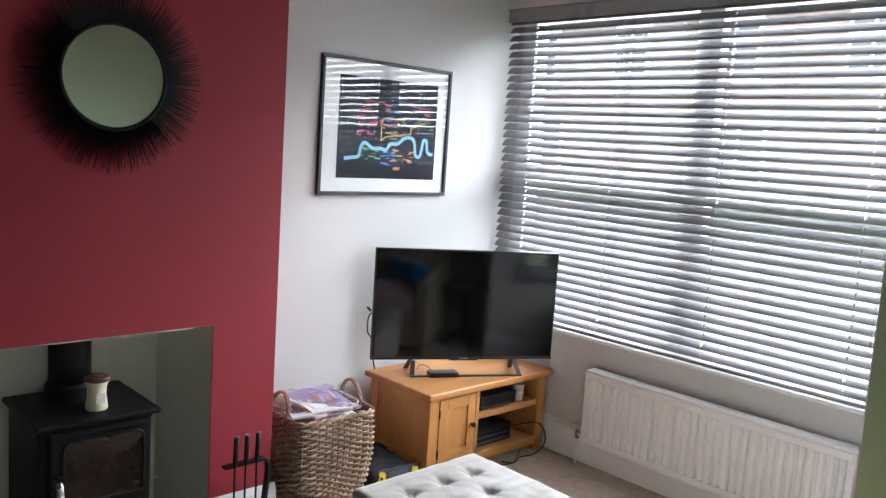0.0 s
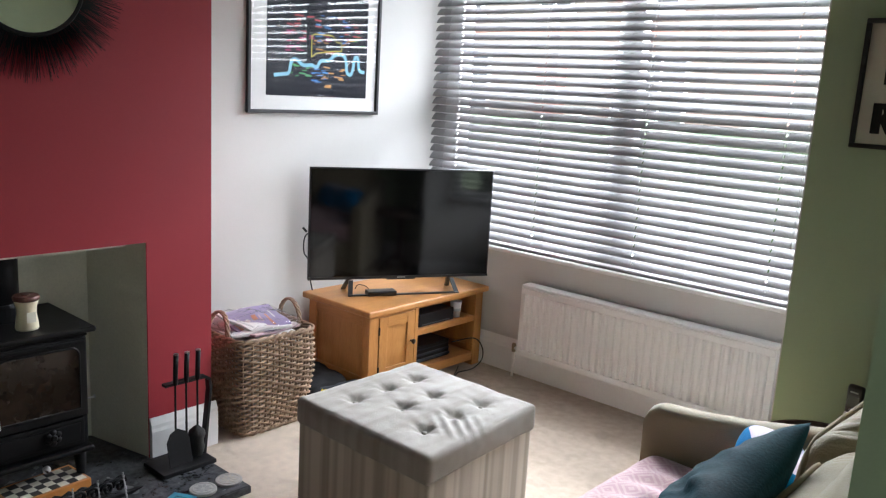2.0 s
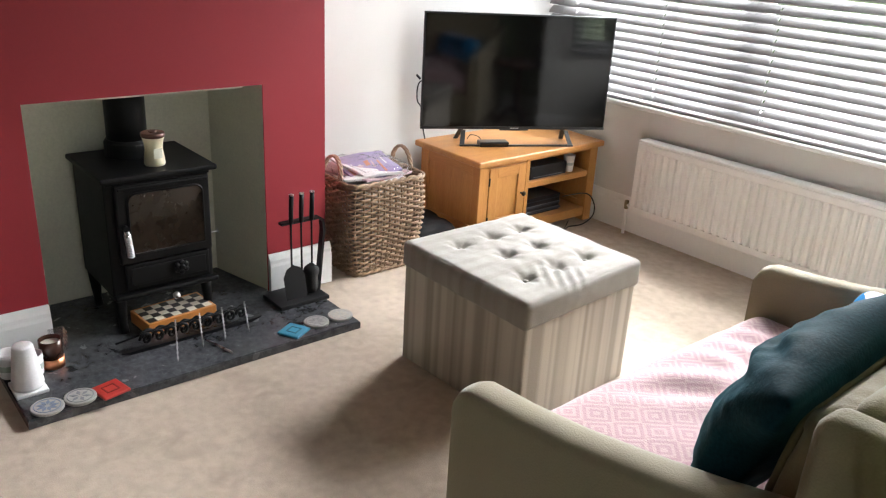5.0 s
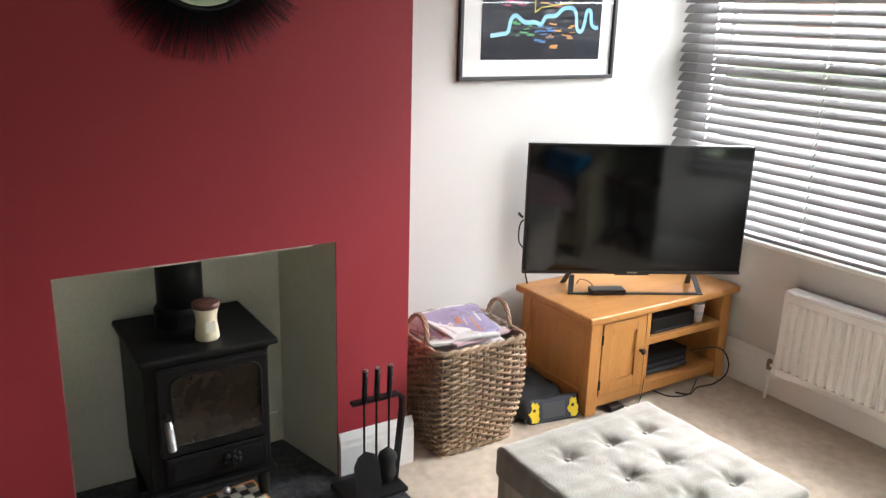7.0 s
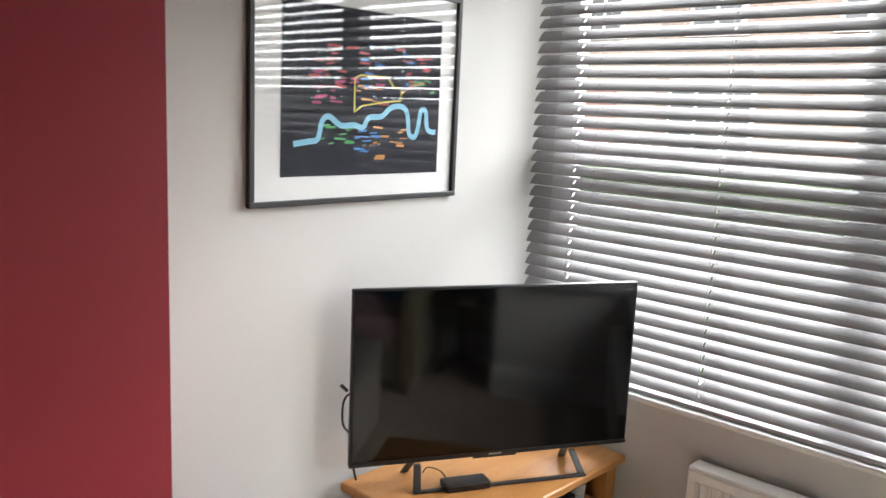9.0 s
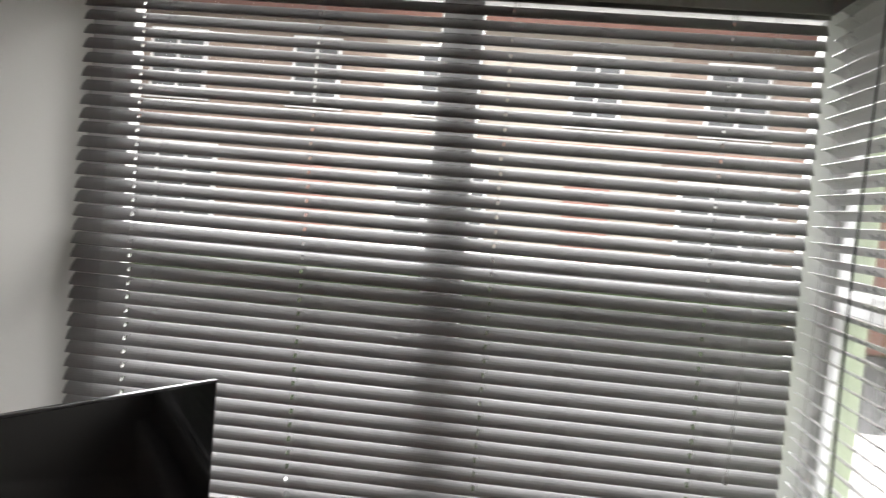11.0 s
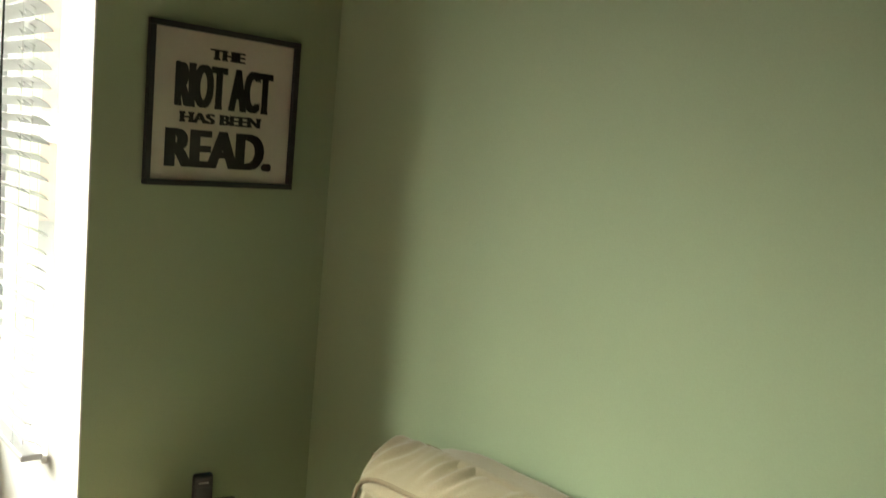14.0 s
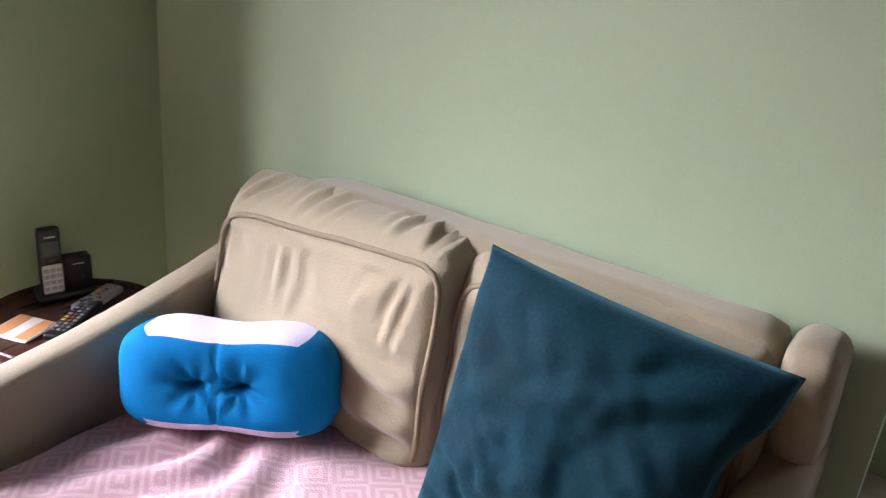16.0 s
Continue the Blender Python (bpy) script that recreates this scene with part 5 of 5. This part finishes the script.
for y0, y1 in ((A0, A1), (A2, A3)):
    a_ = shade_auto(part("arm", arm(y0, y1), SOFAM, sofa), 50)
    bm = bmesh.new()
    for y in (y0 + 0.006, y1 - 0.006):
        tube(bm, [(SF + 0.001, y, 0.08), (SF - 0.001, y, 0.53), (SF + 0.012, y, 0.555), (SF + 0.16, y, 0.57), (SF + 0.3, y, 0.59), (SF + 0.45, y, 0.621), (SF + 0.58, y, 0.653), (SF + 0.66, y, 0.678)], 0.0035, 6)
    part("piping", bm, PIPING, a_, smooth=True)
part("base", box(SF + 0.015, SB, A1, A2, 0.07, 0.3, 0.01), SOFAM, sofa)
part("back_end", soft_box(-1.745, SB, A0 + 0.008, A1 - 0.006, 0.6, 0.886, 0.026, 16, 0.004, 0.003, 5, 9), SOFAM, sofa, smooth=True)
part("back", soft_box(-1.74, SB, A1 - 0.002, A2 + 0.01, 0.07, 0.882, 0.035, 26, 0.0, 0.003, 3, 9, lambda p: Vector((0, 0, -0.08 * max(0, (p.y - 3.75) / 0.25) ** 2 if p.z > 0.6 else 0))), SOFAM, sofa, smooth=True)
for x in (SF + 0.06, SB - 0.06):
    for y in (A0 + 0.05, A3 - 0.05):
        part("leg", tube(bmesh.new(), [(x, y, 0.0), (x, y, 0.075)], [0.018, 0.026], 10), MAHOG, sofa)


def lean(p):
    return Vector(((p.z - 0.44) * 0.16, 0, 0))


def ridge(s):
    """A sharp-topped fold profile from -0.5 to 0.5."""
    return 0.5 * math.cos(2 * s)


def creased(y0, y1, front_x, seed):
    """Gathers along the boxed top, folds hanging from them, and slumped creases low on one side."""
    def press(p):
        d = lean(p)
        along = (p.y - y0) / (y1 - y0)
        over = max(0, min(1, (p.z - 0.76) / 0.08)) * max(0, min(1, (p.x - front_x) / 0.12))
        d.y += 0.045 * over * max(0, along) ** 6
        warp = p.y + 0.05 * noise.noise(Vector((p.y * 11, p.z * 6 + p.x * 6, seed)))
        patch = max(0.05, 0.5 + 1.5 * noise.noise(Vector((p.y * 11, seed * 3.1, 0.5))))
        if p.z > 0.83:
            across = math.sin(math.pi * max(0, min(1, (p.x - front_x - 0.01) / (-1.745 - front_x))))
            fall = -0.052 * (0.2 + 0.8 * along if front_x < -1.89 else 0.5) * max(0, min(1, 1 - (p.x - front_x - 0.02) / (-1.76 - front_x)))
            return d + Vector((0, 0, fall + (0.0105 if front_x < -1.89 else 0.004) * min(1, (p.z - 0.83) / 0.03) * patch * ridge(warp * 80 + 20 * p.x) * across + 0.009 * across))
        if p.x < front_x + 0.07:
            up = max(0, (p.z - 0.66) / 0.17)
            w = 0.011 * patch * ridge(warp * 70 + 5 * p.z) * up ** 0.8 * (1 - up ** 6)
            low, south = max(0, 1 - (p.z - 0.44) / 0.3) ** 0.6, max(0, 1 - along / 0.55)
            w += 0.03 * min(1, along / 0.1) * ridge((p.z * 1.3 - along * 0.2) * 30 + 1.2 * noise.noise(Vector((p.y * 8, p.z * 8, seed)))) * low * south ** 0.7
            w += 0.007 * noise.noise(Vector((p.y * 8 + seed, p.z * 6, 0)))
            w += 0.034 * max(0, (0.62 - p.z) / 0.18) ** 1.5
            drop = -0.052 * (0.2 + 0.8 * along if front_x < -1.89 else 0.5) * max(0, (p.z - 0.6) / 0.23)
            return d + Vector((w, 0, drop))
        return d
    return press


for y0, y1, front_x, s in ((A1 - 0.002, 3.415, -1.862, 4), (3.42, A2 - 0.002, -1.9, 8)):
    cu = part("back_cushion", soft_box(front_x, -1.735, y0, y1, 0.435, 0.868, 0.04, 72, 0.014, 0.003, s, 9, creased(y0, y1, front_x, s)), SOFAM, sofa, smooth=True)
    hy, hz, cy_, cz_ = (y1 - y0) / 2 - 0.007, 0.208, (y0 + y1) / 2, 0.6515
    for xx in (front_x + 0.011, -1.75):
        pts = []
        for k in range(96):
            a = 2 * math.pi * k / 96
            c, s_ = math.cos(a), math.sin(a)
            q = (abs(c) ** 9 + abs(s_) ** 9) ** (-1 / 9)
            p = Vector((xx, cy_ + hy * c * q, cz_ + hz * s_ * q))
            low = 0.034 * max(0, (0.62 - p.z) / 0.18) ** 1.5 if xx < -1.8 else 0
            if xx < -1.8 and p.z > 0.6:
                p.z -= 0.052 * (0.2 + 0.8 * (p.y - y0) / (y1 - y0) if front_x < -1.89 else 0.5) * min(1, (p.z - 0.6) / 0.23)
            pts.append(p + lean(p) + Vector((low, 0.003 * noise.noise(p * 9), 0.005 * noise.noise(p * 11))))
        part("piping", tube(bmesh.new(), pts, 0.006, 6, closed=True), PIPING, cu, smooth=True)

# the throw: pink with rows of nested lozenges
THROW = mat("pink_throw", (0.56, 0.33, 0.34), 0.95, scale=10, fine=260, bump=0.4, sheen=0.3)
n_, l_, b_ = nodes_of(THROW)
tc, mp = n_.new("ShaderNodeTexCoord"), n_.new("ShaderNodeMapping")
mp.inputs["Scale"].default_value = (11, 11, 11)
l_.new(tc.outputs["Object"], mp.inputs[0])
sep = n_.new("ShaderNodeSeparateXYZ")
l_.new(mp.outputs[0], sep.inputs[0])


def mth(op, a, b=None):
    q = n_.new("ShaderNodeMath")
    q.operation = op
    for k, v in enumerate((a, b)):
        if v is None:
            continue
        if isinstance(v, (int, float)):
            q.inputs[k].default_value = v
        else:
            l_.new(v, q.inputs[k])
    return q.outputs[0]


fx = mth("ABSOLUTE", mth("SUBTRACT", mth("FRACT", sep.outputs[0]), 0.5))
fy = mth("ABSOLUTE", mth("SUBTRACT", mth("FRACT", sep.outputs[1]), 0.5))
ringv = mth("SINE", mth("MULTIPLY", mth("ADD", fx, fy), 26.0))
ramp_ = n_.new("ShaderNodeValToRGB")
ramp_.color_ramp.elements[0].position, ramp_.color_ramp.elements[0].color = 0.35, (0.52, 0.32, 0.345, 1)
ramp_.color_ramp.elements[1].position, ramp_.color_ramp.elements[1].color = 0.75, (0.60, 0.42, 0.425, 1)
l_.new(mth("ADD", mth("MULTIPLY", ringv, 0.5), 0.5), ramp_.inputs[0])
l_.new(ramp_.outputs[0], b_.inputs["Base Color"])


def rumple(p):
    if p.z < 0.36:
        return Vector((0, 0, 0))
    near = math.exp(-((p.x + 2.13) ** 2 + (p.y - 3.72) ** 2) / 0.03)
    w = 0.015 * math.sin(p.y * 58 + 10 * p.x + 2 * math.sin(p.x * 20)) * near + 0.009 * math.sin((p.y * 0.9 - p.x) * 33) * math.exp(-((p.x + 2.25) ** 2 + (p.y - 3.42) ** 2) / 0.02)
    return Vector((0, 0, w))


part("seat_cushion", soft_box(SF + 0.03, -1.76, A1 + 0.002, A2 - 0.002, 0.29, 0.452, 0.05, 60, 0.02, 0.004, 6, 7, rumple), THROW, sofa, "seat under a pink throw with nested lozenges", True)


def pillow(bm, w, h, t, pinch=0.12, seed=0.0, wrinkle=0.006, n=48, power=0.5):
    """A knife-edge cushion in the x-z plane, thick along y."""
    grid = {}
    for side in (-1, 1):
        for i in range(n + 1):
            for j in range(n + 1):
                u, v = 2 * i / n - 1, 2 * j / n - 1
                edge = i in (0, n) or j in (0, n)
                if edge and side == 1:
                    grid[side, i, j] = grid[-1, i, j]
                    continue
                f = max(0, (1 - u * u) * (1 - v * v)) ** power
                x = u * w / 2 * (1 - pinch * (1 - v * v) * u * u * 0.5)
                z = v * h / 2 * (1 - pinch * (1 - u * u) * v * v * 0.5)
                q = Vector((x * 9 + seed, z * 9, side * 3.0))
                crease = 0.008 * math.sin((u * 1.2 - v * 0.7) * 17) * math.exp(-((u - 0.35) ** 2 + (v - 0.5) ** 2) / 0.12) + 0.007 * math.sin((u + v * 1.3) * 15) * math.exp(-((u + 0.6) ** 2 + (v + 0.5) ** 2) / 0.15)
                y = side * t * (0.55 if side < 0 else 0.28) * f + f * (crease + wrinkle * (noise.noise(q) + 0.5 * noise.noise(q * 2.4)))
                grid[side, i, j] = bm.verts.new((x, y, z))
    for side in (-1, 1):
        for i in range(n):
            for j in range(n):
                q = [grid[side, i, j], grid[side, i + 1, j], grid[side, i + 1, j + 1], grid[side, i, j + 1]]
                bm.faces.new(q if side == -1 else q[::-1])
    return bm


def slung_pillow(top, right, low_right, low, front, back, seed=0.0, n=56):
    """A knife-edge cushion slung between four corners, puffed to the front and back, with creases at the corners."""
    top, right, low_right, low = (Vector(c) for c in (top, right, low_right, low))
    nrm = (right - top).cross(low - top).normalized()
    if nrm.x > 0:
        nrm.negate()
    bm, grid = bmesh.new(), {}
    for side in (-1, 1):
        for i in range(n + 1):
            for j in range(n + 1):
                if side == 1 and (i in (0, n) or j in (0, n)):
                    grid[side, i, j] = grid[-1, i, j]
                    continue
                a, c = i / n, j / n
                u, v = 2 * a - 1, 2 * c - 1
                a2, c2 = 0.5 + u / 2 * (1 - 0.035 * (1 - v * v) * abs(u)), 0.5 + v / 2 * (1 - 0.035 * (1 - u * u) * abs(v))
                p = top.lerp(right, a2).lerp(low.lerp(low_right, a2), c2)
                f = max(0, (1 - u * u) * (1 - v * v)) ** 0.45
                q = Vector((a * 5 + seed, c * 5, side * 3.0))
                wr = 0.018 * noise.noise(q) + 0.009 * noise.noise(q * 2.6)
                wr += 0.02 * (abs(math.sin((u * 0.9 - v * 1.5) * 8 + 2.5 * noise.noise(q * 1.5))) - 0.5) * math.exp(-((u + 0.75) ** 2 + (v - 0.7) ** 2) / 0.2)
                wr += 0.013 * math.sin((u + v * 1.6) * 10 + 2 * noise.noise(q)) * math.exp(-((u - 0.35) ** 2 + (v + 0.75) ** 2) / 0.12)
                wr += 0.006 * math.sin((u * 1.7 - v) * 11) * math.exp(-((u + 0.85) ** 2 + (v + 0.2) ** 2) / 0.12)
                p = p + nrm * f * ((front * (1 - 0.35 * v) if side < 0 else -back) + wr * (1 if side < 0 else 0.3))
                over = max(0.0, min(1.0, (0.8 - p.z) / 0.08))
                if p.y < 2.918:
                    p.y += (2.918 - p.y) * over
                grid[side, i, j] = bm.verts.new(p)
    for side in (-1, 1):
        for i in range(n):
            for j in range(n):
                q = [grid[side, i, j], grid[side, i + 1, j], grid[side, i + 1, j + 1], grid[side, i, j + 1]]
                bm.faces.new(q if side == -1 else q[::-1])
    bmesh.ops.recalc_face_normals(bm, faces=bm.faces)
    return bm


teal = thing("velvet_cushion", (-2.03, 3.1, 0.46), "large square teal velvet cushion leaning on the sofa back", "cushion")
part("cover", slung_pillow((-1.808, 3.35, 0.914), (-1.79, 2.855, 0.866), (-1.98, 2.925, 0.47), (-1.985, 3.335, 0.5), 0.1, 0.05, 3.3), TEAL, teal, smooth=True)
blu = thing("microbead_cushion", (0, 0, 0), "bright blue bolster cushion with pale lilac bands", "cushion", m=pose(-1.985, 3.77, 0.57, -12, -3, -59))
bm = bmesh.new()
bmesh.ops.create_cube(bm, size=2.0)
bmesh.ops.subdivide_edges(bm, edges=bm.edges[:], cuts=60, use_grid_fill=True)
BW, BH, BT = 0.205, 0.103, 0.082
bm.faces.ensure_lookup_table()
BAND = [(abs(f.calc_center_median().z) > 0.999 or f.calc_center_median().z < -0.82) and abs(f.calc_center_median().x) < 0.84 for f in bm.faces]
for v in bm.verts:
    u = v.co.normalized()
    p = 4.0
    k = (abs(v.co.x) ** p + abs(v.co.y) ** p + abs(v.co.z) ** p) ** (-1 / p)
    c = v.co * k
    co = Vector((c.x * BW, c.y * BT, c.z * BH))
    if co.y < 0:
        for px in (-0.05, 0.034):
            dx, dz = co.x - px, co.z + 0.004
            r_, a_ = math.hypot(dx, dz), math.atan2(dz, dx)
            co.y += 0.03 * math.exp(-(dx / 0.019) ** 2 - (dz / 0.009) ** 2) + 0.016 * math.exp(-(dx / 0.045) ** 2 - (dz / 0.04) ** 2)
            co.y += 0.0045 * math.cos(7 * a_ + px * 40) * math.exp(-(r_ / 0.05) ** 2) * (1 - math.exp(-(r_ / 0.014) ** 2))
        co.y += 0.005 * math.exp(-((co.x + 0.01) / 0.004) ** 2)
    co.y += 0.003 * noise.noise(co * 16)
    waist = math.exp(-((co.x + 0.005) / 0.075) ** 2)
    co.z -= (0.011 if co.z > 0 else -0.006) * waist * abs(co.z) / BH
    v.co = co
me_bm = bm
cover = part("cover", me_bm, BLUE, blu, smooth=True)
cover.data.materials.append(LILAC)
for poly, pale in zip(cover.data.polygons, BAND):
    poly.material_index = int(pale)

# ---- side table and what stands on it ----
TCX, TCY, TTZ = -2.0, 4.275, 0.5
tab = thing("side_table", (TCX, TCY, 0), "round dark mahogany side table with a raised rim", "table")
part("tabletop", lathe(bmesh.new(), [(0.17, 0), (0.195, 0.006), (0.2, 0.016), (0.2, 0.03), (0.196, 0.033), (0.19, 0.03), (0.186, 0.02)], TCX, TCY, TTZ - 0.02, 48), MAHOG, tab, smooth=False)
part("column", lathe(bmesh.new(), [(0.03, 0), (0.022, 0.06), (0.03, 0.16), (0.018, 0.24), (0.026, 0.33), (0.05, 0.37)], TCX, TCY, 0.11, 20), MAHOG, tab, smooth=True)
for k in range(3):
    a = 2 * math.pi * k / 3 + 0.4
    d = Vector((math.cos(a), math.sin(a), 0))
    c = Vector((TCX, TCY, 0))
    part("foot", tube(bmesh.new(), smooth_line([c + Vector((0, 0, 0.16)), c + d * 0.06 + Vector((0, 0, 0.13)), c + d * 0.12 + Vector((0, 0, 0.06)), c + d * 0.155 + Vector((0, 0, 0.014))]), 0.014, 8), MAHOG, tab, smooth=True)
ph = thing("cordless_phone", (0, 0, 0), "black and silver cordless phone upright in its base", "telephone", m=pose(-1.975, 4.405, TTZ, 0, 0, -14))
part("base", box(-0.036, 0.09, -0.026, 0.045, 0, 0.018, 0.006), PLASTIC, ph)
part("base_panel", box(0.026, 0.088, -0.006, 0.03, 0.012, 0.096, 0.006), PLASTIC, ph)
hs = part("handset", box(-0.027, 0.023, -0.012, 0.012, 0.012, 0.178, 0.01, 3), PLASTIC, ph)
part("keypad", box(-0.024, 0.02, -0.0155, -0.0118, 0.02, 0.09, 0.004), plain("silver_plastic", (0.72, 0.72, 0.73), 0.35, 0.3), hs, "silver keypad")
for i in range(4):
    for j in range(3):
        part("key", box(-0.0215 + j * 0.014, -0.0105 + j * 0.014, -0.0168, -0.0154, 0.028 + i * 0.0148, 0.037 + i * 0.0148, 0.001), plain("grey_key", (0.42, 0.42, 0.44), 0.4), hs)
part("display", box(-0.02, 0.016, -0.0135, -0.0118, 0.112, 0.147), plain("grey_display", (0.06, 0.07, 0.07), 0.15), hs)
part("maker_mark", box(-0.014, 0.01, -0.0132, -0.0118, 0.155, 0.1585), plain("pale_mark", (0.5, 0.5, 0.5)), hs)
part("nav_key", ball(bmesh.new(), (-0.002, -0.013, 0.1), 0.008, 12, (1.2, 0.4, 0.8)), plain("dark_key", (0.05, 0.05, 0.055), 0.3), hs)
part("dock_button", ball(bmesh.new(), (0.057, -0.006, 0.045), 0.009, 12, (1, 0.3, 1)), PLASTIC, ph)
part("maker_mark", box(0.044, 0.07, -0.0072, -0.006, 0.078, 0.0805), plain("pale_mark_dock", (0.4, 0.4, 0.4)), ph)
pad = thing("orange_coaster", (0, 0, 0), "orange and white striped square coaster on the table", "coaster", m=pose(-2.1, 4.31, TTZ, 0, 0, 20))
part("tile", box(-0.05, 0.05, -0.05, 0.05, 0, 0.006, 0.004), plain("white_card", (0.75, 0.7, 0.66)), pad)
for y0, y1 in ((-0.045, -0.016), (0.014, 0.045)):
    part("orange_stripe", box(-0.045, 0.045, y0, y1, 0.006, 0.0066), plain("orange_print", (0.65, 0.3, 0.12)), pad)


def remote(x, y, turn, length, m_, label, lift=0.0):
    r = thing("remote_control", (0, 0, 0), label, "remote control", "remote controls on the side table", m=pose(x, y, TTZ + lift, 0, 0, turn))
    body = part("body", box(-length / 2, length / 2, -0.024, 0.024, 0, 0.017, 0.006, 3), m_, r)
    cols = [(0.4, 0.4, 0.42), (0.6, 0.45, 0.05), (0.1, 0.25, 0.5), (0.5, 0.08, 0.06), (0.5, 0.5, 0.5)]
    for i in range(9 if length > 0.15 else 6):
        for j in range(3):
            part("key", box(-length / 2 + 0.022 + i * 0.015, -length / 2 + 0.03 + i * 0.015, -0.016 + j * 0.0125, -0.008 + j * 0.0125, 0.0165, 0.019, 0.001), KEY_INKS[(i * 5 + j * 3) % 5 if i in (3, 4) else (0 if (i + j) % 2 else 4)], body)


KEY_INKS = [plain("remote_key", c, 0.5) for c in ((0.3, 0.3, 0.32), (0.6, 0.45, 0.05), (0.1, 0.25, 0.5), (0.5, 0.08, 0.06), (0.12, 0.12, 0.13))]
remote(-2.01, 4.265, 32, 0.18, PLASTIC, "black remote control with coloured keys")
remote(-1.915, 4.325, 22, 0.135, plain("grey_remote", (0.34, 0.31, 0.36), 0.4, 0.3), "small grey remote control")

# ---- lettered poster on the nib ----
post = thing("framed_poster", (-1.93, N_NIB, 1.385), "black framed cream poster with heavy black lettering", "poster")
RX0_, RX1_, RZ0_, RZ1_, RYF = -2.128, -1.73, 1.383, 1.763, N_NIB
for nm, (x0, x1, z0, z1) in (("frame_rail", (RX0_, RX1_, RZ0_, RZ0_ + 0.014)), ("frame_rail", (RX0_, RX1_, RZ1_ - 0.014, RZ1_)), ("frame_stile", (RX0_, RX0_ + 0.014, RZ0_ + 0.014, RZ1_ - 0.014)), ("frame_stile", (RX1_ - 0.014, RX1_, RZ0_ + 0.014, RZ1_ - 0.014))):
    part(nm, box(x0, x1, RYF - 0.02, RYF - 0.001, z0, z1, 0.002), FRAMEB, post)
sheet_ = part("sheet", box(RX0_ + 0.014, RX1_ - 0.014, RYF - 0.006, RYF - 0.002, RZ0_ + 0.014, RZ1_ - 0.014), CREAM, post, "cream printed sheet")


def word(text, x0, x1, z0, z1, fat=0.0, spread=0.003, slab=False):
    """A printed word fitted to a box on the poster."""
    cu = bpy.data.curves.new("word", "FONT")
    cu.body, cu.size, cu.offset, cu.resolution_u = text, 1.0, fat, 4
    ob = bpy.data.objects.new("word", cu)
    scene.collection.objects.link(ob)
    bpy.context.view_layer.update()
    me = bpy.data.meshes.new_from_object(ob.evaluated_get(bpy.context.evaluated_depsgraph_get()))
    bpy.data.objects.remove(ob)
    xs, ys = [v.co.x for v in me.vertices], [v.co.y for v in me.vertices]
    flat = [((v.co.x - min(xs)) / (max(xs) - min(xs)) * (x1 - x0 - 2 * spread) + x0 + spread, (v.co.y - min(ys)) / (max(ys) - min(ys)) * (z1 - z0) + z0) for v in me.vertices]
    faces = [tuple(p.vertices) for p in me.polygons]
    verts, polys = [], []
    for k, dx in enumerate((-spread, 0.0, spread)):
        polys += [tuple(q + len(verts) for q in f) for f in faces]
        verts += [(u + dx, RYF - 0.0064 - 0.0003 * k, w) for u, w in flat]
    bpy.data.meshes.remove(me)
    if slab:
        # slab serifs: find each letter's span, then foot its stems
        root = list(range(len(flat)))

        def find(k):
            while root[k] != k:
                k = root[k]
            return k
        for f in faces:
            for q in f[1:]:
                root[find(q)] = find(f[0])
        spans = {}
        for k, (u, w) in enumerate(flat):
            lo, hi = spans.get(find(k), (9, -9))
            spans[find(k)] = (min(lo, u), max(hi, u))
        for (lo, hi), letter in zip(sorted(spans.values()), text.replace(" ", "")):
            wd = hi - lo
            for s0, s1, top in {"R": ((-0.12, 0.42, 0), (-0.12, 0.2, 1), (0.7, 1.1, 0)), "I": ((-0.9, 1.9, 0), (-0.9, 1.9, 1)), "T": ((0.2, 0.8, 0),), "A": ((-0.12, 0.32, 0), (0.68, 1.12, 0)), "H": ((-0.14, 0.38, 0), (-0.14, 0.38, 1), (0.62, 1.14, 0), (0.62, 1.14, 1)), "N": ((-0.14, 0.36, 0), (-0.14, 0.2, 1), (0.66, 1.14, 1)), "B": ((-0.14, 0.2, 0), (-0.14, 0.2, 1)), "E": ((-0.14, 0.2, 0), (-0.14, 0.2, 1)), "C": (), "S": (), "O": ()}.get(letter, ()):
                foot = min(0.009, (z1 - z0) * 0.2)
                zz = z1 - foot if top else z0
                k = len(verts)
                verts += [(lo + wd * s, RYF - 0.0074, z) for s, z in ((s0, zz), (s1, zz), (s1, zz + foot), (s0, zz + foot))]
                polys.append((k, k + 1, k + 2, k + 3))
    me = bpy.data.meshes.new("word")
    me.from_pydata(verts, [], polys)
    me.materials.append(INK)
    return put("word", me, sheet_, "black printed word " + text)


word("THE", -1.975, -1.881, 1.69, 1.715, 0.02, 0.0026, True)
word("RIOT ACT", -2.06, -1.799, 1.572, 1.675, 0.012, 0.0052, True)
word("HAS BEEN", -2.044, -1.829, 1.535, 1.56, 0.02, 0.0022, True)
word("READ.", -2.078, -1.79, 1.427, 1.519, 0.02, 0.0062)
gl = part("glass", box(RX0_ + 0.014, RX1_ - 0.014, RYF - 0.012, RYF - 0.0105, RZ0_ + 0.014, RZ1_ - 0.014), POSTGLASS, post)
gl.visible_shadow = False
